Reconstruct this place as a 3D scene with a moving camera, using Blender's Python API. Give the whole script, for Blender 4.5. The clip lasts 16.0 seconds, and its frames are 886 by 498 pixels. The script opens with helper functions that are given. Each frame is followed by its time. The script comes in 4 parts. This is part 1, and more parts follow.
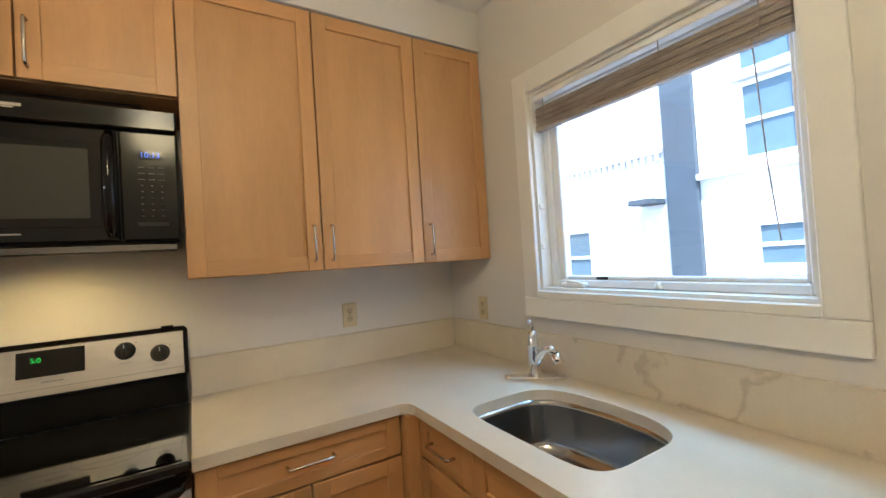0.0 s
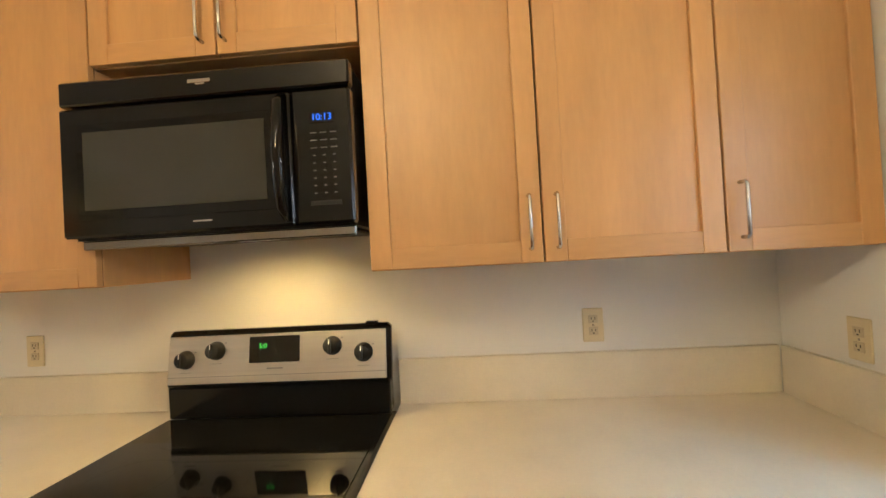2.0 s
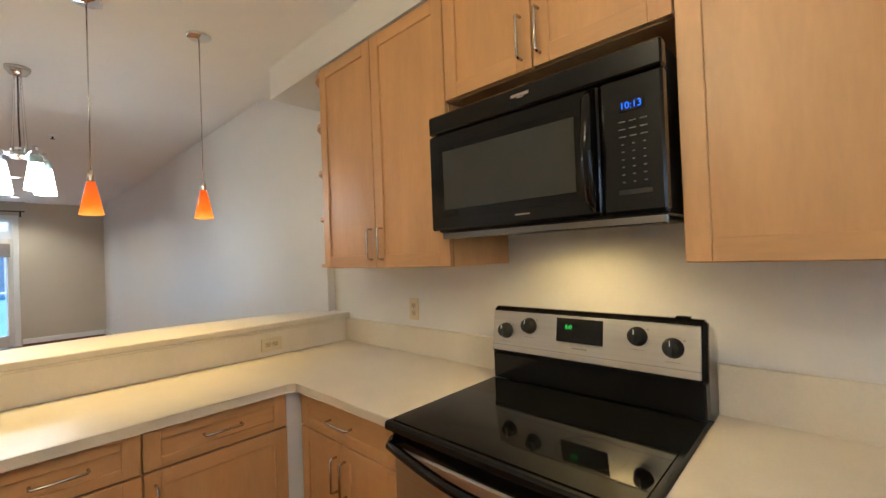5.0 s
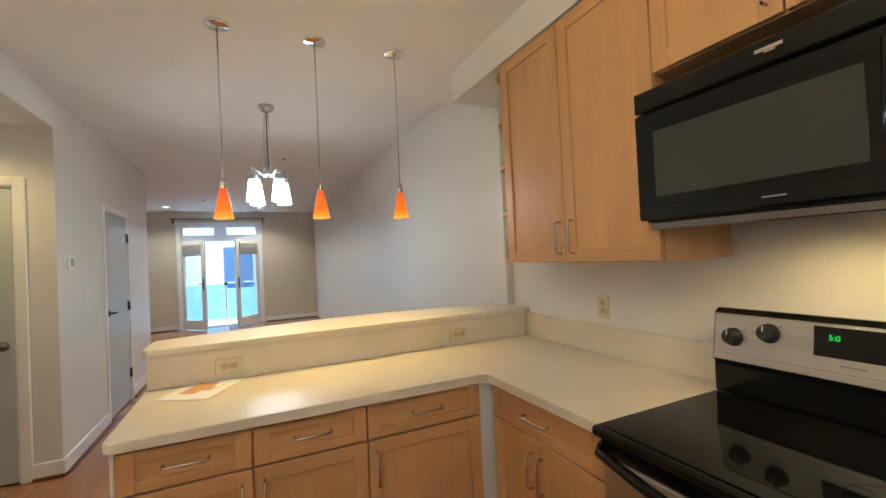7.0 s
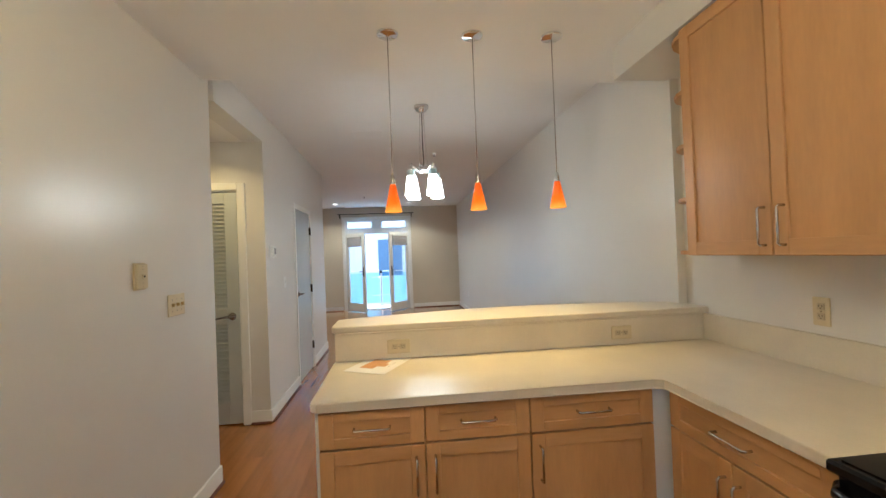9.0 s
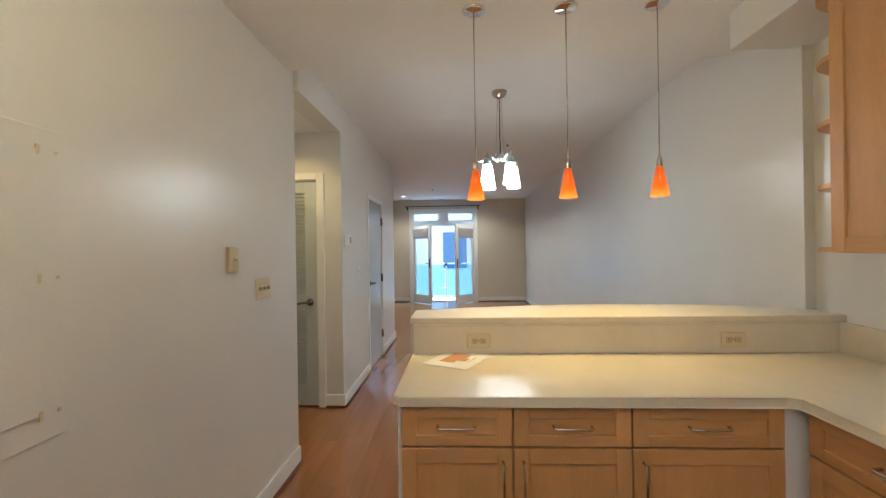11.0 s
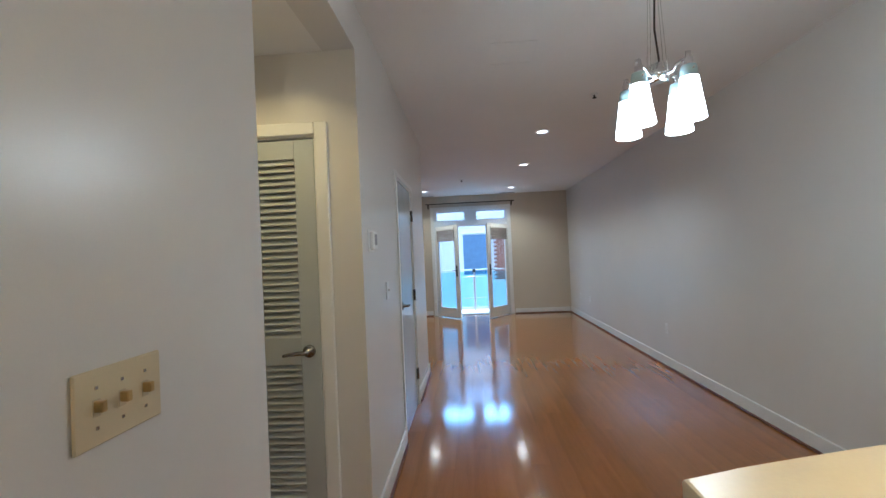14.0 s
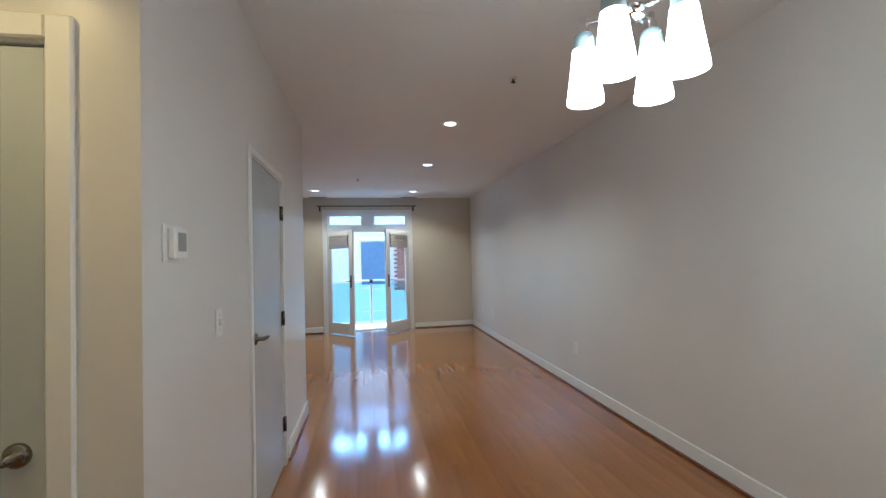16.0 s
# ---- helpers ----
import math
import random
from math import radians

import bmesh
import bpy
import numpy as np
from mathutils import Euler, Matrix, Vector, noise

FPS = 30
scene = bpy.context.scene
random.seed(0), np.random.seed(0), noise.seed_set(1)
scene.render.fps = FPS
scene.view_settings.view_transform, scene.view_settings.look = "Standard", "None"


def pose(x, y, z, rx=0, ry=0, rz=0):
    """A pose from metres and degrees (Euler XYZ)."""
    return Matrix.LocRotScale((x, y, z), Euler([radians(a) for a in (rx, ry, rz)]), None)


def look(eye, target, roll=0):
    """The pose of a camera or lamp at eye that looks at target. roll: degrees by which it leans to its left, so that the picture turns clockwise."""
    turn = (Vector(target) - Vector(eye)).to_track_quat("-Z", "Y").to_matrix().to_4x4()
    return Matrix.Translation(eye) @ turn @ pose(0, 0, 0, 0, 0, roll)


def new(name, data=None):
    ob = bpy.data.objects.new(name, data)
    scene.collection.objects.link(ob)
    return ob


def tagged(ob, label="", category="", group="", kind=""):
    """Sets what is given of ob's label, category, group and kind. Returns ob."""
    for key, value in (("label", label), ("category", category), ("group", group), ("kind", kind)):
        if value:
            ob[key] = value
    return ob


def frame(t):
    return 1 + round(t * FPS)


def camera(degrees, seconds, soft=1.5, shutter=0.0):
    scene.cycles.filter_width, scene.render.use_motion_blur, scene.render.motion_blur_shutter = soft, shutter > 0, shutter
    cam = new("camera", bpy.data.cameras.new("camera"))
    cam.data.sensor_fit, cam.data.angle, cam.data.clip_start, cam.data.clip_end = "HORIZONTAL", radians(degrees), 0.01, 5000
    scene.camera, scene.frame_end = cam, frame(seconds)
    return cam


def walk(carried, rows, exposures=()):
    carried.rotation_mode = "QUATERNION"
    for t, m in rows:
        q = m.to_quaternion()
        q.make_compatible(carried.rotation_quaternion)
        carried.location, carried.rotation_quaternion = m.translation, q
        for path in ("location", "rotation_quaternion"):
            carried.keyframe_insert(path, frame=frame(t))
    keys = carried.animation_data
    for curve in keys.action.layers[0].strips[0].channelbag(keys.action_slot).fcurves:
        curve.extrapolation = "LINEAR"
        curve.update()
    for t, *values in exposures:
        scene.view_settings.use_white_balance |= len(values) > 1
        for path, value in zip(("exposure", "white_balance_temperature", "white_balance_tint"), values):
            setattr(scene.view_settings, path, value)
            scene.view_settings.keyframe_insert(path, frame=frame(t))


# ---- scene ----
cam = camera(94.2, 16.0)
EXPOSURE = 2.85
PATH = [
    (0, (1.598, 2.287, 1.413), (2.643, 3.992, 1.451), -3.6),
    (0.5, (1.696, 2.431, 1.413), (2.572, 4.228, 1.467), -3.5),
    (1, (1.805, 2.591, 1.417), (2.404, 4.498, 1.489), -3.6),
    (1.5, (1.841, 2.698, 1.404), (2.09, 4.68, 1.485), -3.7),
    (2, (1.851, 2.827, 1.426), (1.715, 4.822, 1.451), -3.2),
    (2.5, (1.888, 2.86, 1.431), (1.446, 4.81, 1.442), -3.1),
    (3, (1.929, 2.855, 1.431), (1.218, 4.724, 1.437), -2.9),
    (5.5, (1.809, 2.738, 1.434), (0.319, 4.072, 1.467), -2.2),
    (6, (1.777, 2.708, 1.436), (0.171, 3.899, 1.47), -2.3),
    (6.5, (1.755, 2.693, 1.438), (0.039, 3.719, 1.469), -2.5),
    (7, (1.737, 2.686, 1.438), (-0.076, 3.53, 1.471), -2.7),
    (7.5, (1.71, 2.652, 1.435), (-0.182, 3.299, 1.469), -2.6),
    (8, (1.693, 2.623, 1.436), (-0.251, 3.095, 1.468), -2.5),
    (8.5, (1.688, 2.608, 1.434), (-0.286, 2.933, 1.463), -2.4),
    (9, (1.685, 2.592, 1.438), (-0.304, 2.806, 1.46), -2.2),
    (11.5, (1.459, 2.451, 1.419), (-0.534, 2.282, 1.422), -0.7),
    (12, (1.192, 2.388, 1.415), (-0.791, 2.128, 1.424), -0.7),
    (12.5, (0.914, 2.275, 1.405), (-1.06, 1.953, 1.416), -0.9),
    (13, (0.577, 2.113, 1.42), (-1.397, 1.793, 1.439), -1.6),
    (13.5, (0.241, 2.023, 1.408), (-1.744, 1.775, 1.43), -2.1),
    (14, (-0.053, 1.956, 1.424), (-2.049, 1.831, 1.449), -2.5),
    (14.5, (-0.353, 1.906, 1.437), (-2.353, 1.94, 1.467), -2.8),
    (15, (-0.556, 1.92, 1.443), (-2.546, 2.114, 1.462), -2.9),
    (15.5, (-0.744, 1.991, 1.44), (-2.724, 2.275, 1.475), -2.0),
    (16, (-0.849, 2.039, 1.444), (-2.817, 2.391, 1.492), -1.5),
]
walk(cam, [(t, look(eye, target, roll)) for t, eye, target, roll in PATH],
     exposures=[(0.0, EXPOSURE - 0.38, 5500, 10), (1.5, EXPOSURE - 0.2, 6050, 10), (2.1, EXPOSURE + 0.15, 6150, 10), (2.5, EXPOSURE + 0.1, 5550, 10), (3.0, EXPOSURE + 0.05, 5450, 10), (5.5, EXPOSURE - 0.15, 5350, 10), (9.0, EXPOSURE - 0.2, 5300, 8),
                (11.5, EXPOSURE - 0.42, 5150, 8), (12.2, EXPOSURE - 0.62, 5000, 8), (13.5, EXPOSURE - 0.58, 4800, 8), (15.0, EXPOSURE - 0.5, 5000, 8), (16.0, EXPOSURE - 0.45, 5000, 8)])

# ---- world and sun ----
SUN_EL, SUN_AZ = radians(58), radians(225)
world = bpy.data.worlds.new("sky")
scene.world = world
world.use_nodes = True
sky = world.node_tree.nodes.new("ShaderNodeTexSky")
sky.sky_type, sky.sun_disc, sky.sun_elevation, sky.sun_rotation = "NISHITA", False, SUN_EL, SUN_AZ
world.node_tree.links.new(sky.outputs[0], world.node_tree.nodes["Background"].inputs[0])
world.node_tree.nodes["Background"].inputs[1].default_value = 0.15
sun_way = Vector((math.sin(SUN_AZ) * math.cos(SUN_EL), math.cos(SUN_AZ) * math.cos(SUN_EL), math.sin(SUN_EL)))
sun = new("sun", bpy.data.lights.new("sun", "SUN"))
sun.data.energy, sun.data.angle, sun.data.color = 3.2, radians(0.5), (1.0, 0.96, 0.9)
sun.matrix_world = look(sun_way * 30, (0, 0, 0))

WARM, YELLOW, NEUTRAL, COOL = (1.0, 0.75, 0.37), (1.0, 0.66, 0.22), (1.0, 0.87, 0.6), (1.0, 0.93, 0.74)


def lamp(name, kind, place, target, power, colour, size=0.05, cone=120):
    """A lamp of the place or an added one: a point, or a spot that looks at target."""
    ob = new(name, bpy.data.lights.new(name, kind))
    ob.data.energy, ob.data.color = power, colour
    if kind == "AREA":
        ob.data.size = size
    else:
        ob.data.shadow_soft_size = size
    if kind == "SPOT":
        ob.data.spot_size, ob.data.spot_blend = radians(cone), 0.7
    ob.matrix_world = look(place, target)
    return ob


def sky_fill(name, place, target, power, wide, high):
    """An added blue area lamp outside, above a window's head, that stands in for sky light."""
    ob = lamp(name, "AREA", place, target, power, (0.40, 0.72, 1.0), wide)
    ob.data.shape, ob.data.size_y = "RECTANGLE", high


PENDANTS = [(-0.48, 2.574), (-0.48, 3.026), (-0.48, 3.466)]
SHADES = [(-2.087, 2.75), (-1.877, 2.723), (-2.033, 2.96), (-1.832, 2.908)]
LIVING_CANS = [(-4.736, 2.839), (-6.475, 2.86), (-8.66, 1.075), (-8.70, 2.887)]
UNSEEN_DOME, KZ_LIGHT = (1.45, 2.3), 2.26
for px, py in PENDANTS:
    lamp("pendant_lamp_light", "SPOT", (px, py, 1.672), (px, py, 0), 2.3, YELLOW, 0.02, 100)
for px, py in SHADES:
    lamp("chandelier_light", "POINT", (px, py, 1.925), (px, py, 0), 0.75, COOL, 0.045)
for px, py in LIVING_CANS:
    lamp("can_light", "SPOT", (px, py, 2.735), (px, py, 0), 12, NEUTRAL, 0.05, 140)
# Added kitchen lamps: one lights the room, one only brightens the ceiling.
lamp("added_kitchen_light", "POINT", (*UNSEEN_DOME, KZ_LIGHT), (*UNSEEN_DOME, 0), 3.0, WARM, 0.12)
lamp("added_ceiling_fill", "POINT", (*UNSEEN_DOME, KZ_LIGHT + 0.2), (*UNSEEN_DOME, 3), 3.6, WARM, 0.06)
# Added area lamps, out of view, that strengthen the blue light at the openings.
sky_fill("kitchen_window_fill", (3.45, 3.11, 2.85), (2.86, 3.11, 1.5), 8.0, 0.9, 0.5)
sky_fill("balcony_fill", (-10.25, 2.0, 2.85), (-8.6, 2.2, 0.9), 30.0, 1.6, 0.8)
lamp("hall_can_light", "SPOT", (-1.62, 0.95, 2.48), (-1.62, 0.95, 0), 4.6, YELLOW, 0.05, 150)
lamp("microwave_light", "SPOT", (1.2, 3.98, 1.495), (1.2, 4.05, 0.9), 2.1, YELLOW, 0.05, 165)


# ---- materials ----
def shader(name):
    m = bpy.data.materials.new(name)
    m.use_nodes = True
    return m, m.node_tree.nodes, m.node_tree.links, m.node_tree.nodes["Principled BSDF"]


def matte(name, colour, rough=0.6, metal=0.0, vary=0.06, scale=6.0, bump=0.0, grain=180.0, stretch=(1, 1, 1), coat=0.0, per_piece=0.0, spec=0.5):
    """A surface with cloudy variation of colour and gloss, fine relief and, for pieces, a tone of their own."""
    m, n, l, p = shader(name)
    p.inputs["Metallic"].default_value, p.inputs["Coat Weight"].default_value = metal, coat
    p.inputs["Coat Roughness"].default_value = 0.1
    p.inputs["Specular IOR Level"].default_value = spec
    tc, mp = n.new("ShaderNodeTexCoord"), n.new("ShaderNodeMapping")
    mp.inputs["Scale"].default_value = stretch
    l.new(tc.outputs["Object"], mp.inputs[0])
    big, small = n.new("ShaderNodeTexNoise"), n.new("ShaderNodeTexNoise")
    big.inputs["Scale"].default_value, big.inputs["Detail"].default_value = scale, 5
    small.inputs["Scale"].default_value, small.inputs["Detail"].default_value = grain, 3
    l.new(mp.outputs[0], big.inputs[0])
    l.new(mp.outputs[0], small.inputs[0])
    add = n.new("ShaderNodeMath")
    add.operation = "MULTIPLY_ADD"
    l.new(small.outputs[0], add.inputs[0])
    add.inputs[1].default_value = 0.4
    l.new(big.outputs[0], add.inputs[2])
    value = add.outputs[0]
    if per_piece:
        info, tone = n.new("ShaderNodeObjectInfo"), n.new("ShaderNodeMath")
        tone.operation = "MULTIPLY_ADD"
        l.new(info.outputs["Random"], tone.inputs[0])
        tone.inputs[1].default_value = per_piece
        l.new(value, tone.inputs[2])
        value = tone.outputs[0]
    ramp = n.new("ShaderNodeMapRange")
    ramp.inputs["From Min"].default_value, ramp.inputs["From Max"].default_value = 0.3, 1.1 + per_piece
    ramp.inputs["To Min"].default_value, ramp.inputs["To Max"].default_value = 1 - vary * 2, 1 + vary
    l.new(value, ramp.inputs[0])
    mul = n.new("ShaderNodeVectorMath")
    mul.operation = "SCALE"
    mul.inputs[0].default_value = colour
    l.new(ramp.outputs[0], mul.inputs["Scale"])
    l.new(mul.outputs[0], p.inputs["Base Color"])
    rr = n.new("ShaderNodeMapRange")
    rr.inputs["To Min"].default_value, rr.inputs["To Max"].default_value = rough * 0.85, rough * 1.15
    l.new(big.outputs[0], rr.inputs[0])
    l.new(rr.outputs[0], p.inputs["Roughness"])
    if bump:
        b = n.new("ShaderNodeBump")
        b.inputs["Strength"].default_value, b.inputs["Distance"].default_value = bump, 0.002
        l.new(small.outputs[0], b.inputs["Height"])
        l.new(b.outputs[0], p.inputs["Normal"])
    return m


def glowing(name, colour, strength, base=(0.8, 0.8, 0.8)):
    m, n, l, p = shader(name)
    p.inputs["Base Color"].default_value = (*base, 1)
    p.inputs["Emission Color"].default_value = (*colour, 1)
    p.inputs["Emission Strength"].default_value = strength
    p.inputs["Roughness"].default_value = 0.25
    return m


def lit_cone(name):
    """Orange blown glass with the bulb's glow put into its emission: deep at the neck, paler towards the rim."""
    m, n, l, p = shader(name)
    p.inputs["Base Color"].default_value, p.inputs["Roughness"].default_value = (0.5, 0.07, 0.002, 1), 0.2
    tc, sep, ramp, cloud, add = n.new("ShaderNodeTexCoord"), n.new("ShaderNodeSeparateXYZ"), n.new("ShaderNodeValToRGB"), n.new("ShaderNodeTexNoise"), n.new("ShaderNodeMath")
    span = n.new("ShaderNodeMapRange")
    span.inputs["From Min"].default_value, span.inputs["From Max"].default_value = 1.664 - 2.605, 1.812 - 2.605
    cloud.inputs["Scale"].default_value, cloud.inputs["Detail"].default_value = 30, 4
    l.new(tc.outputs["Object"], sep.inputs[0])
    l.new(tc.outputs["Object"], cloud.inputs[0])
    l.new(sep.outputs["Z"], span.inputs[0])
    add.operation = "MULTIPLY_ADD"
    add.inputs[1].default_value = 0.3
    l.new(cloud.outputs[0], add.inputs[0])
    l.new(span.outputs[0], add.inputs[2])
    stops = ramp.color_ramp.elements
    stops[0].position, stops[0].color = 0.12, (1.0, 0.40, 0.04, 1)
    stops[1].position, stops[1].color = 1.0, (0.50, 0.06, 0.002, 1)
    mid = stops.new(0.42)
    mid.color = (0.9, 0.14, 0.001, 1)
    l.new(add.outputs[0], ramp.inputs[0])
    l.new(ramp.outputs[0], p.inputs["Emission Color"])
    p.inputs["Emission Strength"].default_value = 0.2
    return m


def clear_glass(name, tint=(0.95, 0.98, 1.0)):
    m, n, l, p = shader(name)
    see, gloss, mix, fr = n.new("ShaderNodeBsdfTransparent"), n.new("ShaderNodeBsdfGlossy"), n.new("ShaderNodeMixShader"), n.new("ShaderNodeMapRange")
    facing = n.new("ShaderNodeLayerWeight")
    facing.inputs[0].default_value = 0.25
    fr.inputs["To Min"].default_value, fr.inputs["To Max"].default_value = 0.03, 0.5
    l.new(facing.outputs["Facing"], fr.inputs[0])
    see.inputs[0].default_value = (*tint, 1)
    gloss.inputs["Roughness"].default_value = 0.02
    l.new(fr.outputs[0], mix.inputs[0])
    l.new(see.outputs[0], mix.inputs[1])
    l.new(gloss.outputs[0], mix.inputs[2])
    l.new(mix.outputs[0], n["Material Output"].inputs[0])
    return m


PAINT = matte("wall_paint", (0.69, 0.67, 0.635), 0.31, vary=0.03, scale=1.5, bump=0.06, grain=260)
FARPAINT = matte("taupe_paint", (0.60, 0.54, 0.44), 0.5, vary=0.03, scale=1.5, bump=0.06, grain=260)
CEIL = matte("ceiling_paint", (0.82, 0.805, 0.775), 0.75, vary=0.03, scale=1.2, bump=0.08, grain=220)
TRIM = matte("white_trim_paint", (0.80, 0.80, 0.78), 0.35, vary=0.03, scale=4, bump=0.03)
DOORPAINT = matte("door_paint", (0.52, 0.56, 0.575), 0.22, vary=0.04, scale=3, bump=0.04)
MAPLE = matte("maple", (0.57, 0.315, 0.125), 0.4, vary=0.15, scale=2.2, bump=0.03, grain=20, stretch=(4, 4, 0.7), per_piece=0.25)
MAPLE_H = matte("maple_across", (0.57, 0.315, 0.125), 0.4, vary=0.15, scale=2.2, bump=0.03, grain=20, stretch=(0.7, 0.7, 4), per_piece=0.25)
# Shade between cabinet fronts, put into the colour of a sheet behind them.
SHADOWGAP = matte("seam_shade", (0.10, 0.06, 0.03), 0.8)
FLOORWOOD = matte("floor_wood", (0.355, 0.14, 0.034), 0.13, vary=0.2, scale=1.6, bump=0.008, grain=22, stretch=(0.8, 9, 9), coat=0.4, per_piece=0.2)
SUBFLOOR = matte("floor_joint", (0.26, 0.10, 0.042), 0.4)
SHOE = matte("brown_shoe_moulding", (0.16, 0.05, 0.025), 0.4, vary=0.1)
COUNTER = matte("cream_quartz", (0.68, 0.61, 0.49), 0.3, vary=0.07, scale=5, grain=120, bump=0.03)
BLACK = matte("black_enamel", (0.006, 0.006, 0.0065), 0.14, vary=0.1, scale=8, spec=0.3)
BLACKGLASS = matte("black_glass", (0.005, 0.005, 0.0055), 0.05, vary=0.1, scale=3, spec=0.3)
WINDOWGLASS = matte("microwave_window", (0.04, 0.04, 0.035), 0.12, vary=0.05)
PLASTIC = matte("black_plastic", (0.015, 0.015, 0.015), 0.4, vary=0.1, spec=0.3)
STEEL = matte("brushed_steel", (0.62, 0.60, 0.57), 0.34, 1.0, vary=0.06, scale=2, bump=0.03, grain=60, stretch=(1, 60, 60))
SINKSTEEL = matte("sink_steel", (0.42, 0.42, 0.42), 0.16, 1.0, vary=0.08, scale=4, grain=90, stretch=(1, 1, 12))
NICKEL = matte("brushed_nickel", (0.58, 0.56, 0.53), 0.23, 1.0, vary=0.05)
CHROME = matte("chrome", (0.82, 0.83, 0.85), 0.07, 1.0, vary=0.03)
GUNMETAL = matte("dark_nickel", (0.26, 0.25, 0.24), 0.22, 1.0, vary=0.08)
DARKMETAL = matte("dark_bronze", (0.03, 0.028, 0.025), 0.45, 0.6)
IVORY = matte("ivory_plastic", (0.62, 0.53, 0.34), 0.35, vary=0.03)
BRASS = matte("worn_brass", (0.55, 0.40, 0.17), 0.3, 0.8, vary=0.08)
TAN = matte("tan_socket", (0.50, 0.42, 0.28), 0.4, vary=0.04)
WHITEPLASTIC = matte("white_plastic", (0.80, 0.80, 0.78), 0.35, vary=0.02)
SLOT = matte("socket_slot", (0.03, 0.025, 0.02), 0.6)
DIMMARK = matte("dim_key_print", (0.10, 0.10, 0.10), 0.5)
MARK = matte("grey_marking", (0.30, 0.30, 0.30), 0.5)
PAPER = matte("paper", (0.85, 0.85, 0.87), 0.5, vary=0.02)
INK = matte("orange_print", (0.60, 0.32, 0.14), 0.5, vary=0.05)
BAMBOO = matte("woven_shade", (0.40, 0.36, 0.33), 0.8, vary=0.3, scale=6, bump=0.3, grain=60, stretch=(1, 1, 9))
WINFRAME = matte("window_vinyl", (0.80, 0.82, 0.84), 0.35, vary=0.02)
GLASS = clear_glass("window_glass")
# The cyan cast of the outdoor light is put into this tint.
RAILGLASS = clear_glass("railing_glass", (0.66, 0.87, 0.95))
ORANGE = lit_cone("orange_glass")
BULB = glowing("lit_bulb", (1.0, 0.9, 0.72), 1.5)
WHITESHADE = glowing("frosted_white_glass", (1.0, 0.95, 0.78), 2.2, (0.85, 0.9, 0.92))
FROSTCAP = matte("frosted_glass_collar", (0.45, 0.62, 0.68), 0.25, vary=0.04)
LENS = glowing("can_lens", (1.0, 0.92, 0.8), 1.2)
BLUELED = glowing("blue_display", (0.03, 0.2, 1.0), 0.2, (0.0, 0.0, 0.02))
GREENLED = glowing("green_display", (0.1, 1.0, 0.1), 0.14, (0.0, 0.02, 0.0))
STUCCO = matte("pale_stone", (0.78, 0.77, 0.74), 0.85, vary=0.08, scale=1.2, bump=0.3, grain=40)
STONEGREY = matte("grey_pier", (0.06, 0.075, 0.088), 0.8, vary=0.1, scale=2, bump=0.2, grain=50)
BRICK = matte("red_brick", (0.34, 0.14, 0.09), 0.85, vary=0.2, scale=5, bump=0.3, grain=90, per_piece=0.4)
SHUTTER = matte("blue_grey_shutter", (0.12, 0.20, 0.30), 0.6, vary=0.1)
DARKGLASS = matte("far_window_glass", (0.11, 0.16, 0.19), 0.1, vary=0.1)
CONCRETE = matte("concrete", (0.42, 0.41, 0.39), 0.85, vary=0.12, scale=2, bump=0.2, grain=70)


def veined(name):
    """The splash slab: cream quartz with a few thin brown veins."""
    m = COUNTER.copy()
    m.name = name
    n, l, p = m.node_tree.nodes, m.node_tree.links, m.node_tree.nodes["Principled BSDF"]
    old = p.inputs["Base Color"].links[0].from_socket
    tc, noise_a, noise_b = n.new("ShaderNodeTexCoord"), n.new("ShaderNodeTexNoise"), n.new("ShaderNodeTexNoise")
    noise_a.inputs["Scale"].default_value, noise_a.inputs["Detail"].default_value = 2.1, 7
    noise_b.inputs["Scale"].default_value = 1.3
    l.new(tc.outputs["Object"], noise_a.inputs[0])
    l.new(tc.outputs["Object"], noise_b.inputs[0])
    line, thin, gate, both = (n.new("ShaderNodeMath") for _ in range(4))
    line.operation, thin.operation, gate.operation, both.operation = "SUBTRACT", "ABSOLUTE", "GREATER_THAN", "MULTIPLY"
    l.new(noise_a.outputs[0], line.inputs[0])
    line.inputs[1].default_value = 0.5
    l.new(line.outputs[0], thin.inputs[0])
    edge = n.new("ShaderNodeMapRange")
    edge.inputs["From Min"].default_value, edge.inputs["From Max"].default_value = 0.0, 0.016
    edge.inputs["To Min"].default_value, edge.inputs["To Max"].default_value = 0.32, 0.0
    l.new(thin.outputs[0], edge.inputs[0])
    l.new(noise_b.outputs[0], gate.inputs[0])
    gate.inputs[1].default_value = 0.57
    l.new(edge.outputs[0], both.inputs[0])
    l.new(gate.outputs[0], both.inputs[1])
    mix = n.new("ShaderNodeMix")
    mix.data_type = "RGBA"
    l.new(both.outputs[0], mix.inputs[0])
    l.new(old, mix.inputs[6])
    mix.inputs[7].default_value = (0.22, 0.15, 0.09, 1)
    l.new(mix.outputs[2], p.inputs["Base Color"])
    return m


SPLASH = veined("veined_quartz")


